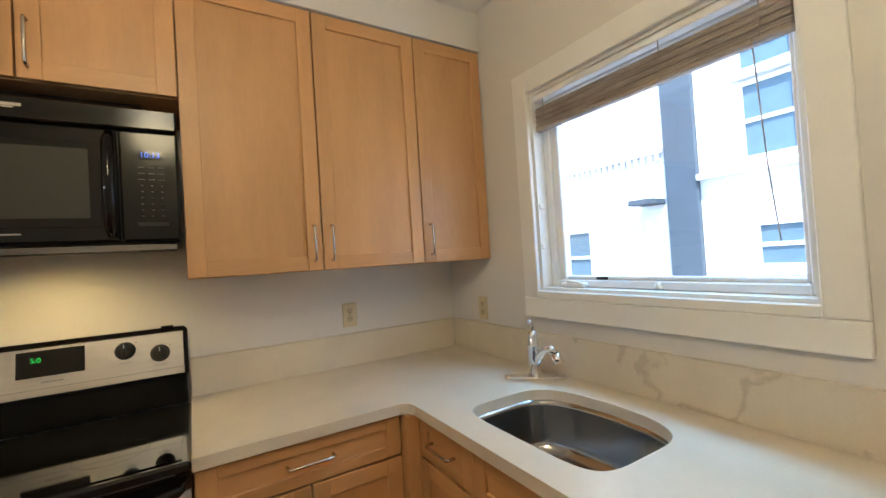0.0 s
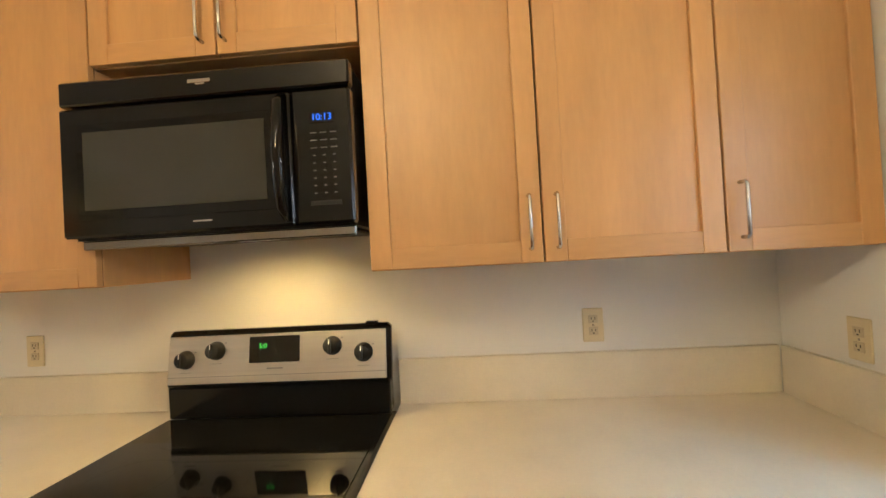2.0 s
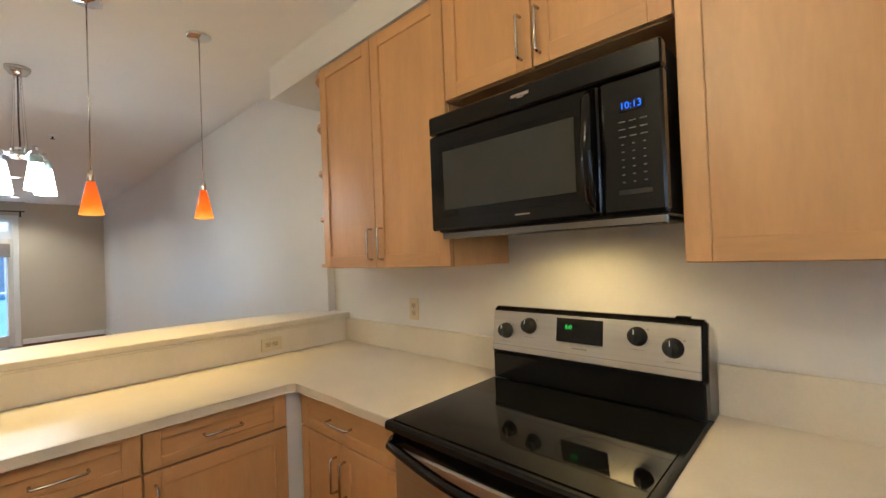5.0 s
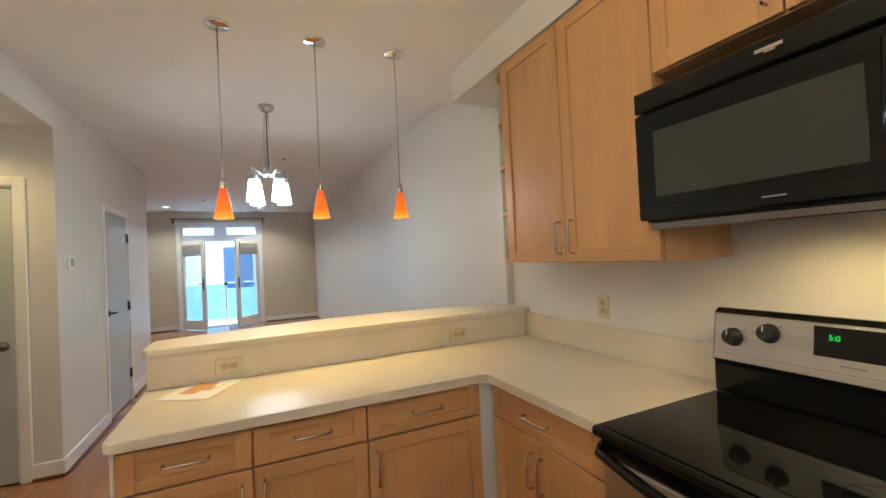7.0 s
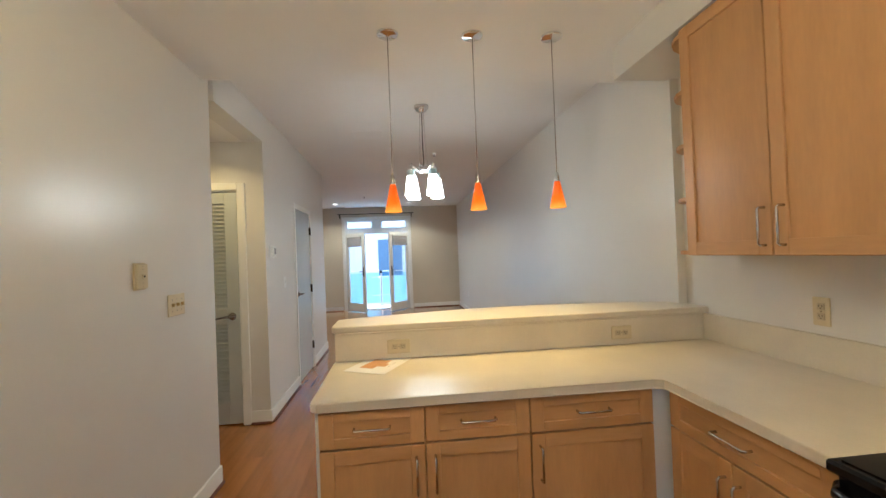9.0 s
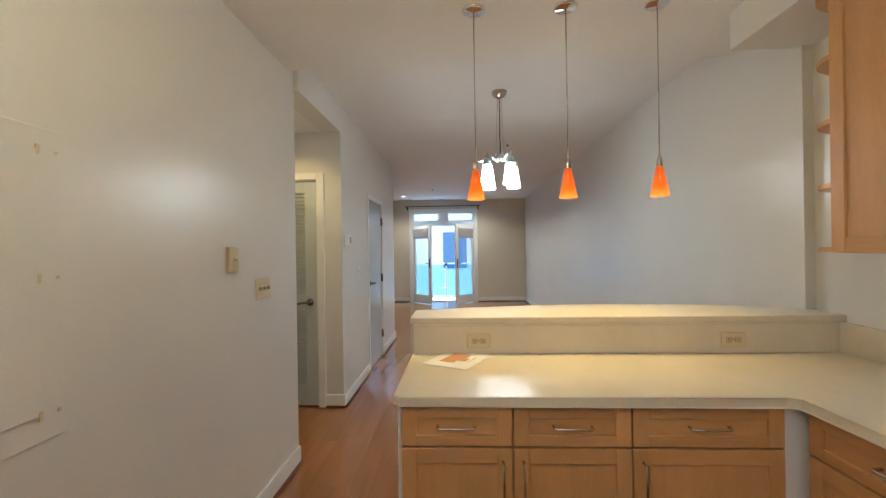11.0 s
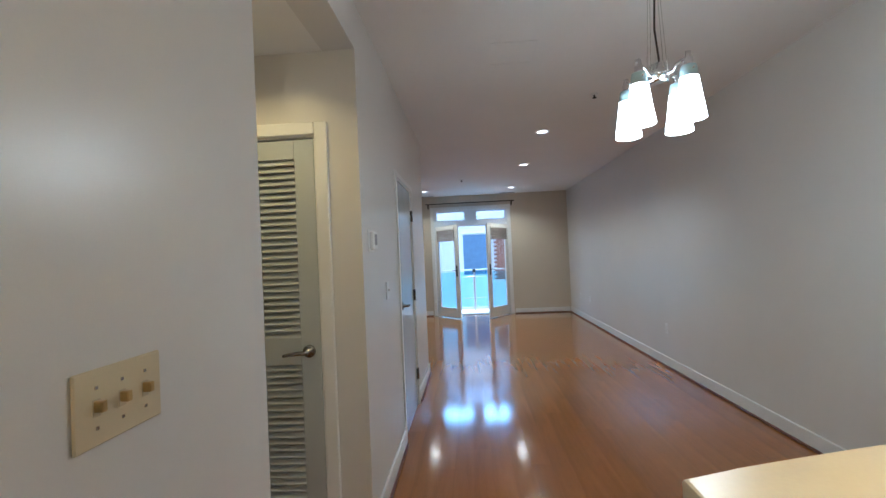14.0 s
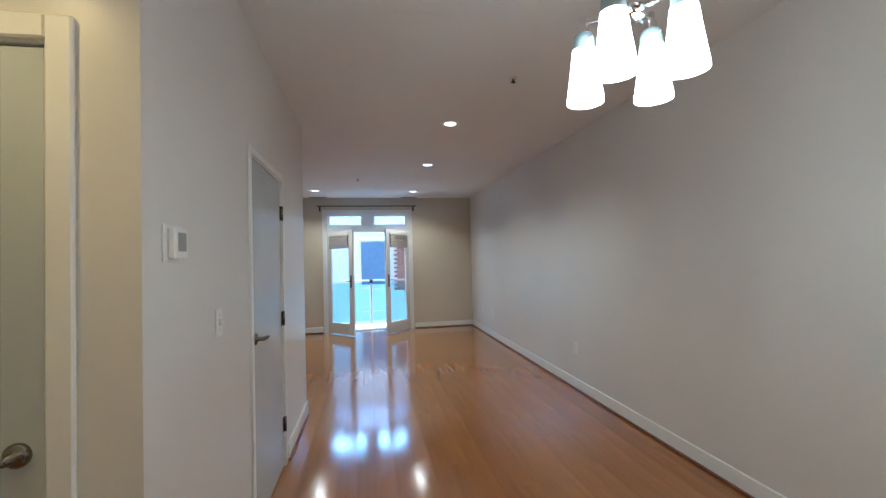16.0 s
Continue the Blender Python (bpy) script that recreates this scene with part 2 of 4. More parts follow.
# ---- mesh helpers ----
def box(bm, x0, x1, y0, y1, z0, z1, bevel=0.0, segments=1):
    made = bmesh.ops.create_cube(bm, size=1.0, matrix=Matrix.LocRotScale(((x0 + x1) / 2, (y0 + y1) / 2, (z0 + z1) / 2), None, (abs(x1 - x0), abs(y1 - y0), abs(z1 - z0))))
    if bevel:
        edges = {e for v in made["verts"] for e in v.link_edges}
        bmesh.ops.bevel(bm, geom=list(edges), offset=bevel, segments=segments, affect="EDGES", profile=0.5)
    return bm


def boxes(*rows, bevel=0.0):
    bm = bmesh.new()
    for row in rows:
        box(bm, *row, bevel=bevel)
    return bm


def lathe(bm, x, y, profile, sides=24, m=None):
    """A turned body about the upright through (x, y): profile rows of radius and height."""
    rings = []
    for r, z in profile:
        if r < 1e-5:
            rings.append([bm.verts.new((x, y, z))])
        else:
            rings.append([bm.verts.new((x + r * math.cos(2 * math.pi * k / sides), y + r * math.sin(2 * math.pi * k / sides), z)) for k in range(sides)])
    made = [v for ring in rings for v in ring]
    for a, b in zip(rings, rings[1:]):
        for k in range(sides):
            j = (k + 1) % sides
            quad = [a[k % len(a)], a[j % len(a)], b[j % len(b)], b[k % len(b)]]
            quad = list(dict.fromkeys(quad))
            if len(quad) > 2:
                f = bm.faces.new(quad)
                f.smooth = True
    if m is not None:
        bmesh.ops.transform(bm, matrix=m, verts=made)
    return bm


def tube(bm, points, radius, sides=8):
    """A round bar along a line of points."""
    pts = [Vector(p) for p in points]
    rings, side = [], None
    for k, p in enumerate(pts):
        way = (pts[min(k + 1, len(pts) - 1)] - pts[max(k - 1, 0)]).normalized()
        if side is None:
            side = way.orthogonal().normalized()
        side = (side - way * side.dot(way)).normalized()
        up = way.cross(side)
        r = radius[k] if isinstance(radius, (list, tuple)) else radius
        rings.append([bm.verts.new(p + r * (math.cos(2 * math.pi * j / sides) * side + math.sin(2 * math.pi * j / sides) * up)) for j in range(sides)])
    for a, b in zip(rings, rings[1:]):
        for j in range(sides):
            bm.faces.new((a[j], a[(j + 1) % sides], b[(j + 1) % sides], b[j])).smooth = True
    bm.faces.new(rings[0][::-1])
    bm.faces.new(rings[-1])
    return bm


def prism(bm, outline, z0, z1, bevel=0.0):
    """An upright slab with the given outline."""
    low = [bm.verts.new((x, y, z0)) for x, y in outline]
    high = [bm.verts.new((x, y, z1)) for x, y in outline]
    faces = [bm.faces.new(low[::-1]), bm.faces.new(high)]
    for k in range(len(outline)):
        j = (k + 1) % len(outline)
        faces.append(bm.faces.new((low[k], low[j], high[j], high[k])))
    if bevel:
        rim = [e for e in faces[1].edges] + [e for e in faces[0].edges]
        bmesh.ops.bevel(bm, geom=rim, offset=bevel, segments=2, affect="EDGES", profile=0.5)
    return bm




def mesh(name, bm, material):
    data = bpy.data.meshes.new(name)
    bmesh.ops.recalc_face_normals(bm, faces=bm.faces)
    bm.to_mesh(data)
    bm.free()
    data.materials.append(material)
    return data


def root_place(ob):
    place = Vector()
    while ob is not None:
        place += ob.location
        ob = ob.parent
    return place


def part(name, bm, material, parent, label=""):
    """One mesh object under a thing or a part; the bmesh is in world metres."""
    bmesh.ops.translate(bm, verts=bm.verts, vec=-root_place(parent))
    ob = new(name, mesh(name, bm, material))
    ob.parent = parent
    return tagged(ob, label)


def thing(name, place, label, category, group=""):
    ob = new(name)
    ob.empty_display_size = 0.1
    ob.location = place
    return tagged(ob, label, category, group)


def whole(name, bm, material, label, category, group="", kind=""):
    return tagged(new(name, mesh(name, bm, material)), label, category, group, kind)


def setting(name, bm, material, label="", category=""):
    return tagged(new(name, mesh(name, bm, material)), label or name.replace("_", " "), category or name.split("_")[0], "", "structure")


# ---- setting: walls, floor, ceilings ----
E, N, KW, W, SA, SB, HX = 2.86, 4.215, 4.268, -9.55, 1.385, 1.415, -2.125
KX, KZ, LZ, HZ = -1.08, 2.605, 2.755, 2.50
T = 0.14
# window opening in the east wall
WY0, WY1, WZ0, WZ1 = 2.652, 3.568, 1.245, 2.085
setting("wall_east", boxes((E, E + T, SA - T, WY0, -0.1, 2.9), (E, E + T, WY1, KW + T, -0.1, 2.9),
                           (E, E + T, WY0, WY1, -0.1, WZ0), (E, E + T, WY0, WY1, WZ1, 2.9)), PAINT, "cream painted wall around the kitchen window", "wall")
setting("wall_north", boxes((W - T, -0.572, N, KW + T, -0.1, 2.9)), PAINT, "long cream painted wall", "wall")
setting("wall_north_2", boxes((-0.572, E, KW, KW + T, -0.1, 2.9)), PAINT, "cream kitchen wall above the counter", "wall")
setting("wall_south_1", boxes((-1.155, E, SA - T, SA, -0.1, 2.9)), PAINT, "cream painted kitchen wall", "wall")
DX0, DX1, DZ = -3.985, -3.19, 2.045
setting("wall_south_2", boxes((DX1, HX, SB - T, SB, -0.1, 2.9), (-5.0, DX0, SB - T, SB, -0.1, 2.9), (DX0, DX1, SB - T, SB, DZ, 2.9),
                              (-5.0, -5.0 + T, -0.3, SB - T, -0.1, 2.9), (-4.6, -2.6, 0.6, 0.7, -0.1, 2.9)), PAINT, "cream painted wall with a flush door", "wall")
setting("wall_header", boxes((HX, -1.155, SA - T, SB, HZ, 2.9)), PAINT, "wall above the hallway opening", "wall")
CY0, CY1, CZ = 0.42, 1.197, 2.072
setting("wall_hall_west", boxes((HX - T, HX, CY1, SB - T, -0.1, 2.9), (HX - T, HX, -0.6, CY0, -0.1, 2.9), (HX - T, HX, CY0, CY1, CZ, 2.9),
                                (-2.9, -2.8, -0.6, SB - T, -0.1, 2.9)), PAINT, "cream hallway wall around the louvered door", "wall")
setting("wall_hall_east", boxes((-1.155, -1.155 + T, -0.6, SA - T, -0.1, 2.9)), PAINT, "cream hallway wall", "wall")
setting("wall_hall_south", boxes((-2.9, -1.155 + T, -0.74, -0.6, -0.1, 2.9)), PAINT, "cream hallway end wall", "wall")
FY0, FY1, FZ = 1.175, 2.865, 2.43
setting("wall_west", boxes((W - T, W, -0.3, FY0, -0.1, 2.9), (W - T, W, FY1, N, -0.1, 2.9), (W - T, W, FY0, FY1, FZ, 2.9), (W - T, W, FY0, FY1, -0.1, 0.0)), FARPAINT, "taupe painted end wall around the french doors", "wall")
setting("wall_south_3", boxes((W - T, -5.0 + T, -0.3 - T, -0.3, -0.1, 2.9)), PAINT, "cream living room wall", "wall")
setting("ceiling_living", boxes((W - T, KX, -0.45, N + T, LZ, LZ + 0.12)), CEIL, "flat white living room ceiling", "ceiling")
setting("ceiling_kitchen", boxes((KX, E + T, SA, KW, KZ, LZ + 0.12)), CEIL, "lowered white kitchen ceiling", "ceiling")
setting("ceiling_hall", boxes((-2.9, -1.155, -0.7, SA - T, HZ, HZ + 0.1)), CEIL, "low white hallway ceiling", "ceiling")
setting("ceiling_soffit", boxes((-0.60, E, 3.885, KW, 2.415, KZ)), PAINT, "boxed soffit above the wall cabinets", "soffit")


def baseboard(name, x0, y0, x1, y1, out):
    """A white board with a brown shoe along a wall's foot; out: the side on which the room lies."""
    d, ox, oy = 0.016, out[0], out[1]
    board = boxes((min(x0, x1, x0 + ox * d), max(x0, x1, x0 + ox * d), min(y0, y1, y0 + oy * d), max(y0, y1, y0 + oy * d), 0.012, 0.118), bevel=0.004)
    ob = setting(name, board, TRIM, "white baseboard with a brown shoe moulding", "baseboard")
    e, f = d + 0.014, d - 0.001
    xs, ys = sorted((x0 + ox * f, x1 + ox * e)), sorted((y0 + oy * f, y1 + oy * e))
    part("shoe_moulding", boxes((xs[0], xs[1], ys[0], ys[1], 0.002, 0.022), bevel=0.004), SHOE, ob, "dark brown shoe moulding")


baseboard("baseboard_1", W, N, -0.45, N, (0, -1))
baseboard("baseboard_2", W, 2.96, W, N - 0.03, (1, 0))
baseboard("baseboard_3", W, -0.3, W, 1.08, (1, 0))
baseboard("baseboard_4", -5.0, SB, DX0 - 0.06, SB, (0, 1))
baseboard("baseboard_5", DX1 + 0.06, SB, HX, SB, (0, 1))
baseboard("baseboard_6", HX, 1.255, HX, SB + 0.016, (1, 0))
baseboard("baseboard_7", -1.155, SA, E, SA, (0, 1))
baseboard("baseboard_8", -5.0, -0.3, -5.0, SB + 0.016, (-1, 0))


# ---- hallway louvered door ----
def louvered_door():
    x = HX
    ob = tagged(setting("door_1", boxes((x - 0.10, x - 0.0, CY1 - 0.016, CY1 + 0.0, 0, CZ), (x - 0.10, x, CY0, CY0 + 0.016, 0, CZ), (x - 0.10, x, CY0 + 0.016, CY1 - 0.016, CZ - 0.016, CZ)), TRIM), "pale grey louvered closet door with a lever handle", "door")
    part("casing", boxes((x, x + 0.018, CY1 - 0.006, CY1 + 0.06, 0, CZ + 0.06), (x, x + 0.018, CY0 - 0.06, CY0 + 0.006, 0, CZ + 0.06), (x, x + 0.018, CY0 + 0.006, CY1 - 0.006, CZ - 0.006, CZ + 0.06), bevel=0.005), TRIM, ob, "white door casing")
    y0, y1, z1 = CY0 + 0.02, CY1 - 0.02, CZ - 0.022
    fx0, fx1 = x - 0.04, x - 0.006
    s = 0.105
    leaf = part("leaf", boxes((fx0, fx1, y0, y0 + s, 0.012, z1), (fx0, fx1, y1 - s, y1, 0.012, z1), (fx0, fx1, y0 + s, y1 - s, z1 - 0.10, z1),
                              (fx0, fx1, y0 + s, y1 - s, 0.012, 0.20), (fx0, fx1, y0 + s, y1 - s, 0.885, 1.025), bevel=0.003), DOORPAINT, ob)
    one = None
    zs = [1.032 + 0.0345 * k for k in range(27)] + [0.21 + 0.0345 * k for k in range(20)]
    for z in zs:
        if one is None:
            bm = boxes((-0.023, 0.023, y0 + s - 0.001, y1 - s + 0.001, -0.003, 0.003), bevel=0.0015)
            bmesh.ops.rotate(bm, verts=bm.verts, cent=(0, 0, 0), matrix=Matrix.Rotation(radians(50), 3, "Y"))
            one = mesh("slat", bm, DOORPAINT)
        slat = new("slat", one)
        slat.parent, slat.location = leaf, (x - 0.023, 0, z + 0.008)
    h = part("lever_handle", lathe(bmesh.new(), 0, 0, [(0, 0.0), (0.033, 0.0), (0.033, 0.008), (0.026, 0.013), (0.012, 0.014), (0.011, 0.05), (0, 0.052)], 20,
                                   pose(fx1, y1 - 0.062, 0.955, 0, 90, 0)), GUNMETAL, ob, "brushed nickel lever handle")
    part("lever", tube(bmesh.new(), [(fx1 + 0.045, y1 - 0.055, 0.955), (fx1 + 0.048, y1 - 0.10, 0.954), (fx1 + 0.046, y1 - 0.15, 0.948), (fx1 + 0.04, y1 - 0.185, 0.941)], [0.011, 0.011, 0.009, 0.008]), GUNMETAL, h)


louvered_door()


# ---- flush door in the living room wall ----
def flush_door():
    y = SB
    ob = tagged(setting("door_2", boxes((DX0, DX0 + 0.014, y - T, y, 0, DZ), (DX1 - 0.014, DX1, y - T, y, 0, DZ), (DX0 + 0.014, DX1 - 0.014, y - T, y, DZ - 0.014, DZ)), TRIM), "closed flush white door with nickel lever and hinges", "door")
    part("casing", boxes((DX0 - 0.035, DX0 + 0.004, y, y + 0.012, 0, DZ + 0.035), (DX1 - 0.004, DX1 + 0.035, y, y + 0.012, 0, DZ + 0.035), (DX0 + 0.004, DX1 - 0.004, y, y + 0.012, DZ - 0.004, DZ + 0.035), bevel=0.003), TRIM, ob, "narrow white casing")
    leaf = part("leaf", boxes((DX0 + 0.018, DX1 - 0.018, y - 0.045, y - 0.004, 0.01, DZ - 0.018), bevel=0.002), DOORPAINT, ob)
    for z in (0.30, 1.05, 1.80):
        part("hinge", lathe(boxes((DX0 + 0.012, DX0 + 0.05, y - 0.006, y + 0.002, z - 0.05, z + 0.05)), DX0 + 0.016, y + 0.008, [(0, z - 0.052), (0.009, z - 0.052), (0.009, z + 0.052), (0, z + 0.052)], 10), GUNMETAL, leaf, "dark nickel hinge")
    h = part("lever_handle", lathe(bmesh.new(), 0, 0, [(0, 0), (0.032, 0), (0.032, 0.008), (0.012, 0.013), (0.011, 0.05), (0, 0.052)], 18, pose(DX1 - 0.08, y - 0.004, 1.03, -90, 0, 0)), GUNMETAL, leaf, "nickel lever handle")
    tube_bm = tube(bmesh.new(), [(DX1 - 0.075, y + 0.044, 1.03), (DX1 - 0.13, y + 0.046, 1.03), (DX1 - 0.19, y + 0.04, 1.025)], [0.011, 0.01, 0.008])
    part("lever", tube_bm, GUNMETAL, h)


flush_door()


# ---- kitchen window ----
def kitchen_window():
    x = E
    ob = tagged(setting("window_1", boxes((x + 0.002, x + T, WY0, WY0 + 0.012, WZ0, WZ1), (x + 0.002, x + T, WY1 - 0.012, WY1, WZ0, WZ1), (x + 0.002, x + T, WY0 + 0.012, WY1 - 0.012, WZ0, WZ0 + 0.012), (x + 0.002, x + T, WY0 + 0.012, WY1 - 0.012, WZ1 - 0.012, WZ1)), TRIM), "white casement window over the sink", "window")
    a = 0.082
    part("casing", boxes((x - 0.02, x, WY0 - a, WY0, WZ0 - 0.03, WZ1 + a + 0.01), (x - 0.02, x, WY1, WY1 + a, WZ0 - 0.03, WZ1 + a + 0.01), (x - 0.02, x, WY0, WY1, WZ1, WZ1 + a + 0.01), (x - 0.02, x, WY0, WY1, WZ0 - 0.03, WZ0), bevel=0.003), TRIM, ob, "wide flat white casing")
    part("apron", boxes((x - 0.024, x, WY0 - a, WY1 + a, WZ0 - 0.112, WZ0 - 0.0305), bevel=0.003), TRIM, ob, "white board under the window")
    f = 0.035
    y0, y1, z0, z1, fx0, fx1 = WY0 + 0.012, WY1 - 0.012, WZ0 + 0.012, WZ1 - 0.012, x + 0.055, x + 0.11
    part("window_frame", boxes((fx0, fx1, y0, y0 + f * 0.7, z0, z1), (fx0, fx1, y1 - f, y1, z0, z1), (fx0, fx1, y0 + f * 0.7, y1 - f, z0, z0 + 0.03), (fx0, fx1, y0 + f * 0.7, y1 - f, z1 - f, z1), bevel=0.004), WINFRAME, ob)
    sash = part("sash", boxes((fx0 + 0.012, fx1 - 0.005, y1 - f - 0.035, y1 - f, z0 + 0.03, z1 - f), (fx0 + 0.012, fx1 - 0.005, y0 + f * 0.7, y0 + f * 0.7 + 0.012, z0 + 0.03, z1 - f),
                              (fx0 + 0.012, fx1 - 0.005, y0 + f * 0.7 + 0.012, y1 - f - 0.035, z0 + 0.03, z0 + 0.045), (fx0 + 0.012, fx1 - 0.005, y0 + f * 0.7 + 0.012, y1 - f - 0.035, z1 - f - 0.03, z1 - f), bevel=0.004), WINFRAME, ob)
    pane = part("pane", boxes((x + 0.082, x + 0.086, y0 + 0.03, y1 - f - 0.03, z0 + 0.04, z1 - f - 0.02)), GLASS, sash)
    pane.visible_shadow = False
    crank = part("crank", boxes((fx0 - 0.028, fx0, y1 - 0.19, y1 - 0.07, z0, z0 + 0.022), bevel=0.006), WHITEPLASTIC, ob, "white folding crank")
    part("crank_handle", tube(bmesh.new(), [(fx0 - 0.02, y1 - 0.10, z0 + 0.026), (fx0 - 0.025, y1 - 0.16, z0 + 0.022), (fx0 - 0.03, y1 - 0.2, z0 + 0.012)], 0.006), WHITEPLASTIC, crank)
    part("lock", lathe(bmesh.new(), 0, 0, [(0, 0), (0.013, 0), (0.011, 0.012), (0, 0.014)], 12, pose(fx0, y0 + 0.42, z0 + 0.015, 0, -90, 0)), WHITEPLASTIC, ob)
    part("label_sticker", boxes((fx0 + 0.009, fx0 + 0.013, y1 - 0.27, y1 - 0.22, z0 + 0.032, z0 + 0.042)), SLOT, ob, "small dark sticker")
    for z in (1.43, 1.60):
        part("latch", boxes((fx0 - 0.05, fx0 - 0.02, y1 - 0.008, y1 + 0.001, z - 0.012, z + 0.012), bevel=0.003), WHITEPLASTIC, ob)


kitchen_window()


def roller_shade(x, y0, y1, top, bottom):
    ob = thing("woven_shade", (x, (y0 + y1) / 2, top), "woven bamboo shade gathered up in the window", "shade")
    part("headrail", boxes((x - 0.012, x + 0.03, y0, y1, top - 0.025, top), bevel=0.003), WINFRAME, ob)
    bm = bmesh.new()
    k, z = 0, top - 0.055
    while z > bottom:
        box(bm, x - 0.006 - 0.004 * (k % 2), x + 0.016, y0 + 0.004, y1 - 0.004, z - 0.0095, z, bevel=0.003)
        z -= 0.0105
        k += 1
    part("slats", bm, BAMBOO, ob, "stack of folded woven slats")
    part("bottom_rail", boxes((x - 0.012, x + 0.02, y0 + 0.002, y1 - 0.002, bottom - 0.02, bottom), bevel=0.006), BAMBOO, ob)
    for f in (0.06, 0.62, 0.92):
        y = y1 + (y0 - y1) * f
        part("cord", tube(bmesh.new(), [(x - 0.008, y, top - 0.012), (x - 0.014, y, bottom - 0.01)], 0.0018, 6), BAMBOO, ob)
    part("pull_cord", tube(bmesh.new(), [(x - 0.012, y0 + 0.09, bottom), (x - 0.014, y0 + 0.075, 1.6), (x - 0.012, y0 + 0.06, 1.40)], 0.0018, 6), BAMBOO, ob, "thin hanging pull cord")


roller_shade(E + 0.02, WY0 + 0.015, WY1 - 0.015, WZ1 - 0.014, 1.935)


# ---- cabinets ----
NORTHFACE, WESTROW, EASTROW = 0, 90, -90


def pull(bm_m, u, z, length, upright):
    """A bent wire pull on a front at local u, z."""
    h, r = length / 2, 0.0048
    line = [(-h, 0, 0), (-h, -0.022, 0), (-h + 0.006, -0.029, 0), (h - 0.006, -0.029, 0), (h, -0.022, 0), (h, 0, 0)]
    pts = [(u, d, z + s) if upright else (u + s, d, z) for s, d, _ in line]
    bm = tube(bmesh.new(), pts, r, 8)
    bm.transform(bm_m)
    return bm


def shaker(cabinet, name, m, w, z0, z1, handle=None, rail=0.058):
    """A framed front: stiles and rails proud of a sunk panel. m sets local x along the front and -y outwards."""
    d, g = 0.02, 0.0026
    k = min(rail, (z1 - z0) * 0.28)
    bm = boxes((rail, w - rail, -d + 0.009, -0.002, z0 + k, z1 - k))
    bm.transform(m)
    front = part(name, bm, MAPLE if z1 - z0 > 0.25 else MAPLE_H, cabinet)
    for a, b in ((g, rail), (w - rail, w - g)):
        bm = boxes((a, b, -d, 0, z0 + g, z1 - g), bevel=0.0018)
        bm.transform(m)
        part("stile", bm, MAPLE, front)
    for a, b in ((z0 + g, z0 + k), (z1 - k, z1 - g)):
        bm = boxes((rail, w - rail, -d, 0, a, b), bevel=0.0015)
        bm.transform(m)
        part("rail", bm, MAPLE_H, front)
    if handle:
        u, z, length, upright = handle
        part("handle", pull(m @ Matrix.Translation((0, -d, 0)), u, z, length, upright), NICKEL, front, "brushed nickel bar pull")
    return front


def wall_cabinet(x0, x1, z0, z1, seams, handles, label, y=3.912):
    ob = thing("wall_cabinet", ((x0 + x1) / 2, y, z0), label, "cabinet", "wall cabinets over the counter")
    part("body", boxes((x0 + 0.001, x1 - 0.001, y, KW - 0.001, z0, z1)), MAPLE, ob)
    part("seam_shade_sheet", boxes((x0 + 0.004, x1 - 0.004, y - 0.0015, y, z0 + 0.004, z1 - 0.004)), SHADOWGAP, ob)
    edges = [x0, *seams, x1]
    for a, b, h in zip(edges, edges[1:], handles):
        u = h if h is None else (h - a, z0 + 0.105, 0.135, True)
        shaker(ob, "door", Matrix.Translation((a, y - 0.0015, 0)), b - a, z0, z1, u)
    return ob


wall_cabinet(1.585, 2.485, 1.39, 2.41, [2.037], [2.003, 2.072], "tall two-door maple wall cabinet beside the microwave")
wall_cabinet(2.485, 2.855, 1.39, 2.41, [], [2.52], "narrow maple wall cabinet in the corner by the window")
wall_cabinet(0.825, 1.585, 1.997, 2.41, [1.195], [1.158, 1.223], "short two-door maple cabinet above the microwave")
wall_cabinet(-0.05, 0.825, 1.386, 2.41, [0.38], [0.352, 0.428], "two-door maple wall cabinet beside the open shelves")


def end_shelves():
    ob = thing("corner_shelf", (-0.1, 4.1, 1.39), "open maple end shelves with curved fronts on the cabinet side", "shelf")
    outline = [(-0.0505, 3.905), (-0.10, 3.908), (-0.15, 3.93), (-0.19, 3.97), (-0.225, 4.04), (-0.245, 4.12), (-0.25, 4.2), (-0.25, KW - 0.001), (-0.0505, KW - 0.001)]
    for z in (1.39, 1.635, 1.88, 2.125, 2.385):
        part("shelf", prism(bmesh.new(), outline, z, z + 0.018), MAPLE_H, ob)
    part("back_panel", boxes((-0.25, -0.051, KW - 0.008, KW - 0.0005, 1.41, 2.385)), PAINT, ob, "cream back panel")


end_shelves()


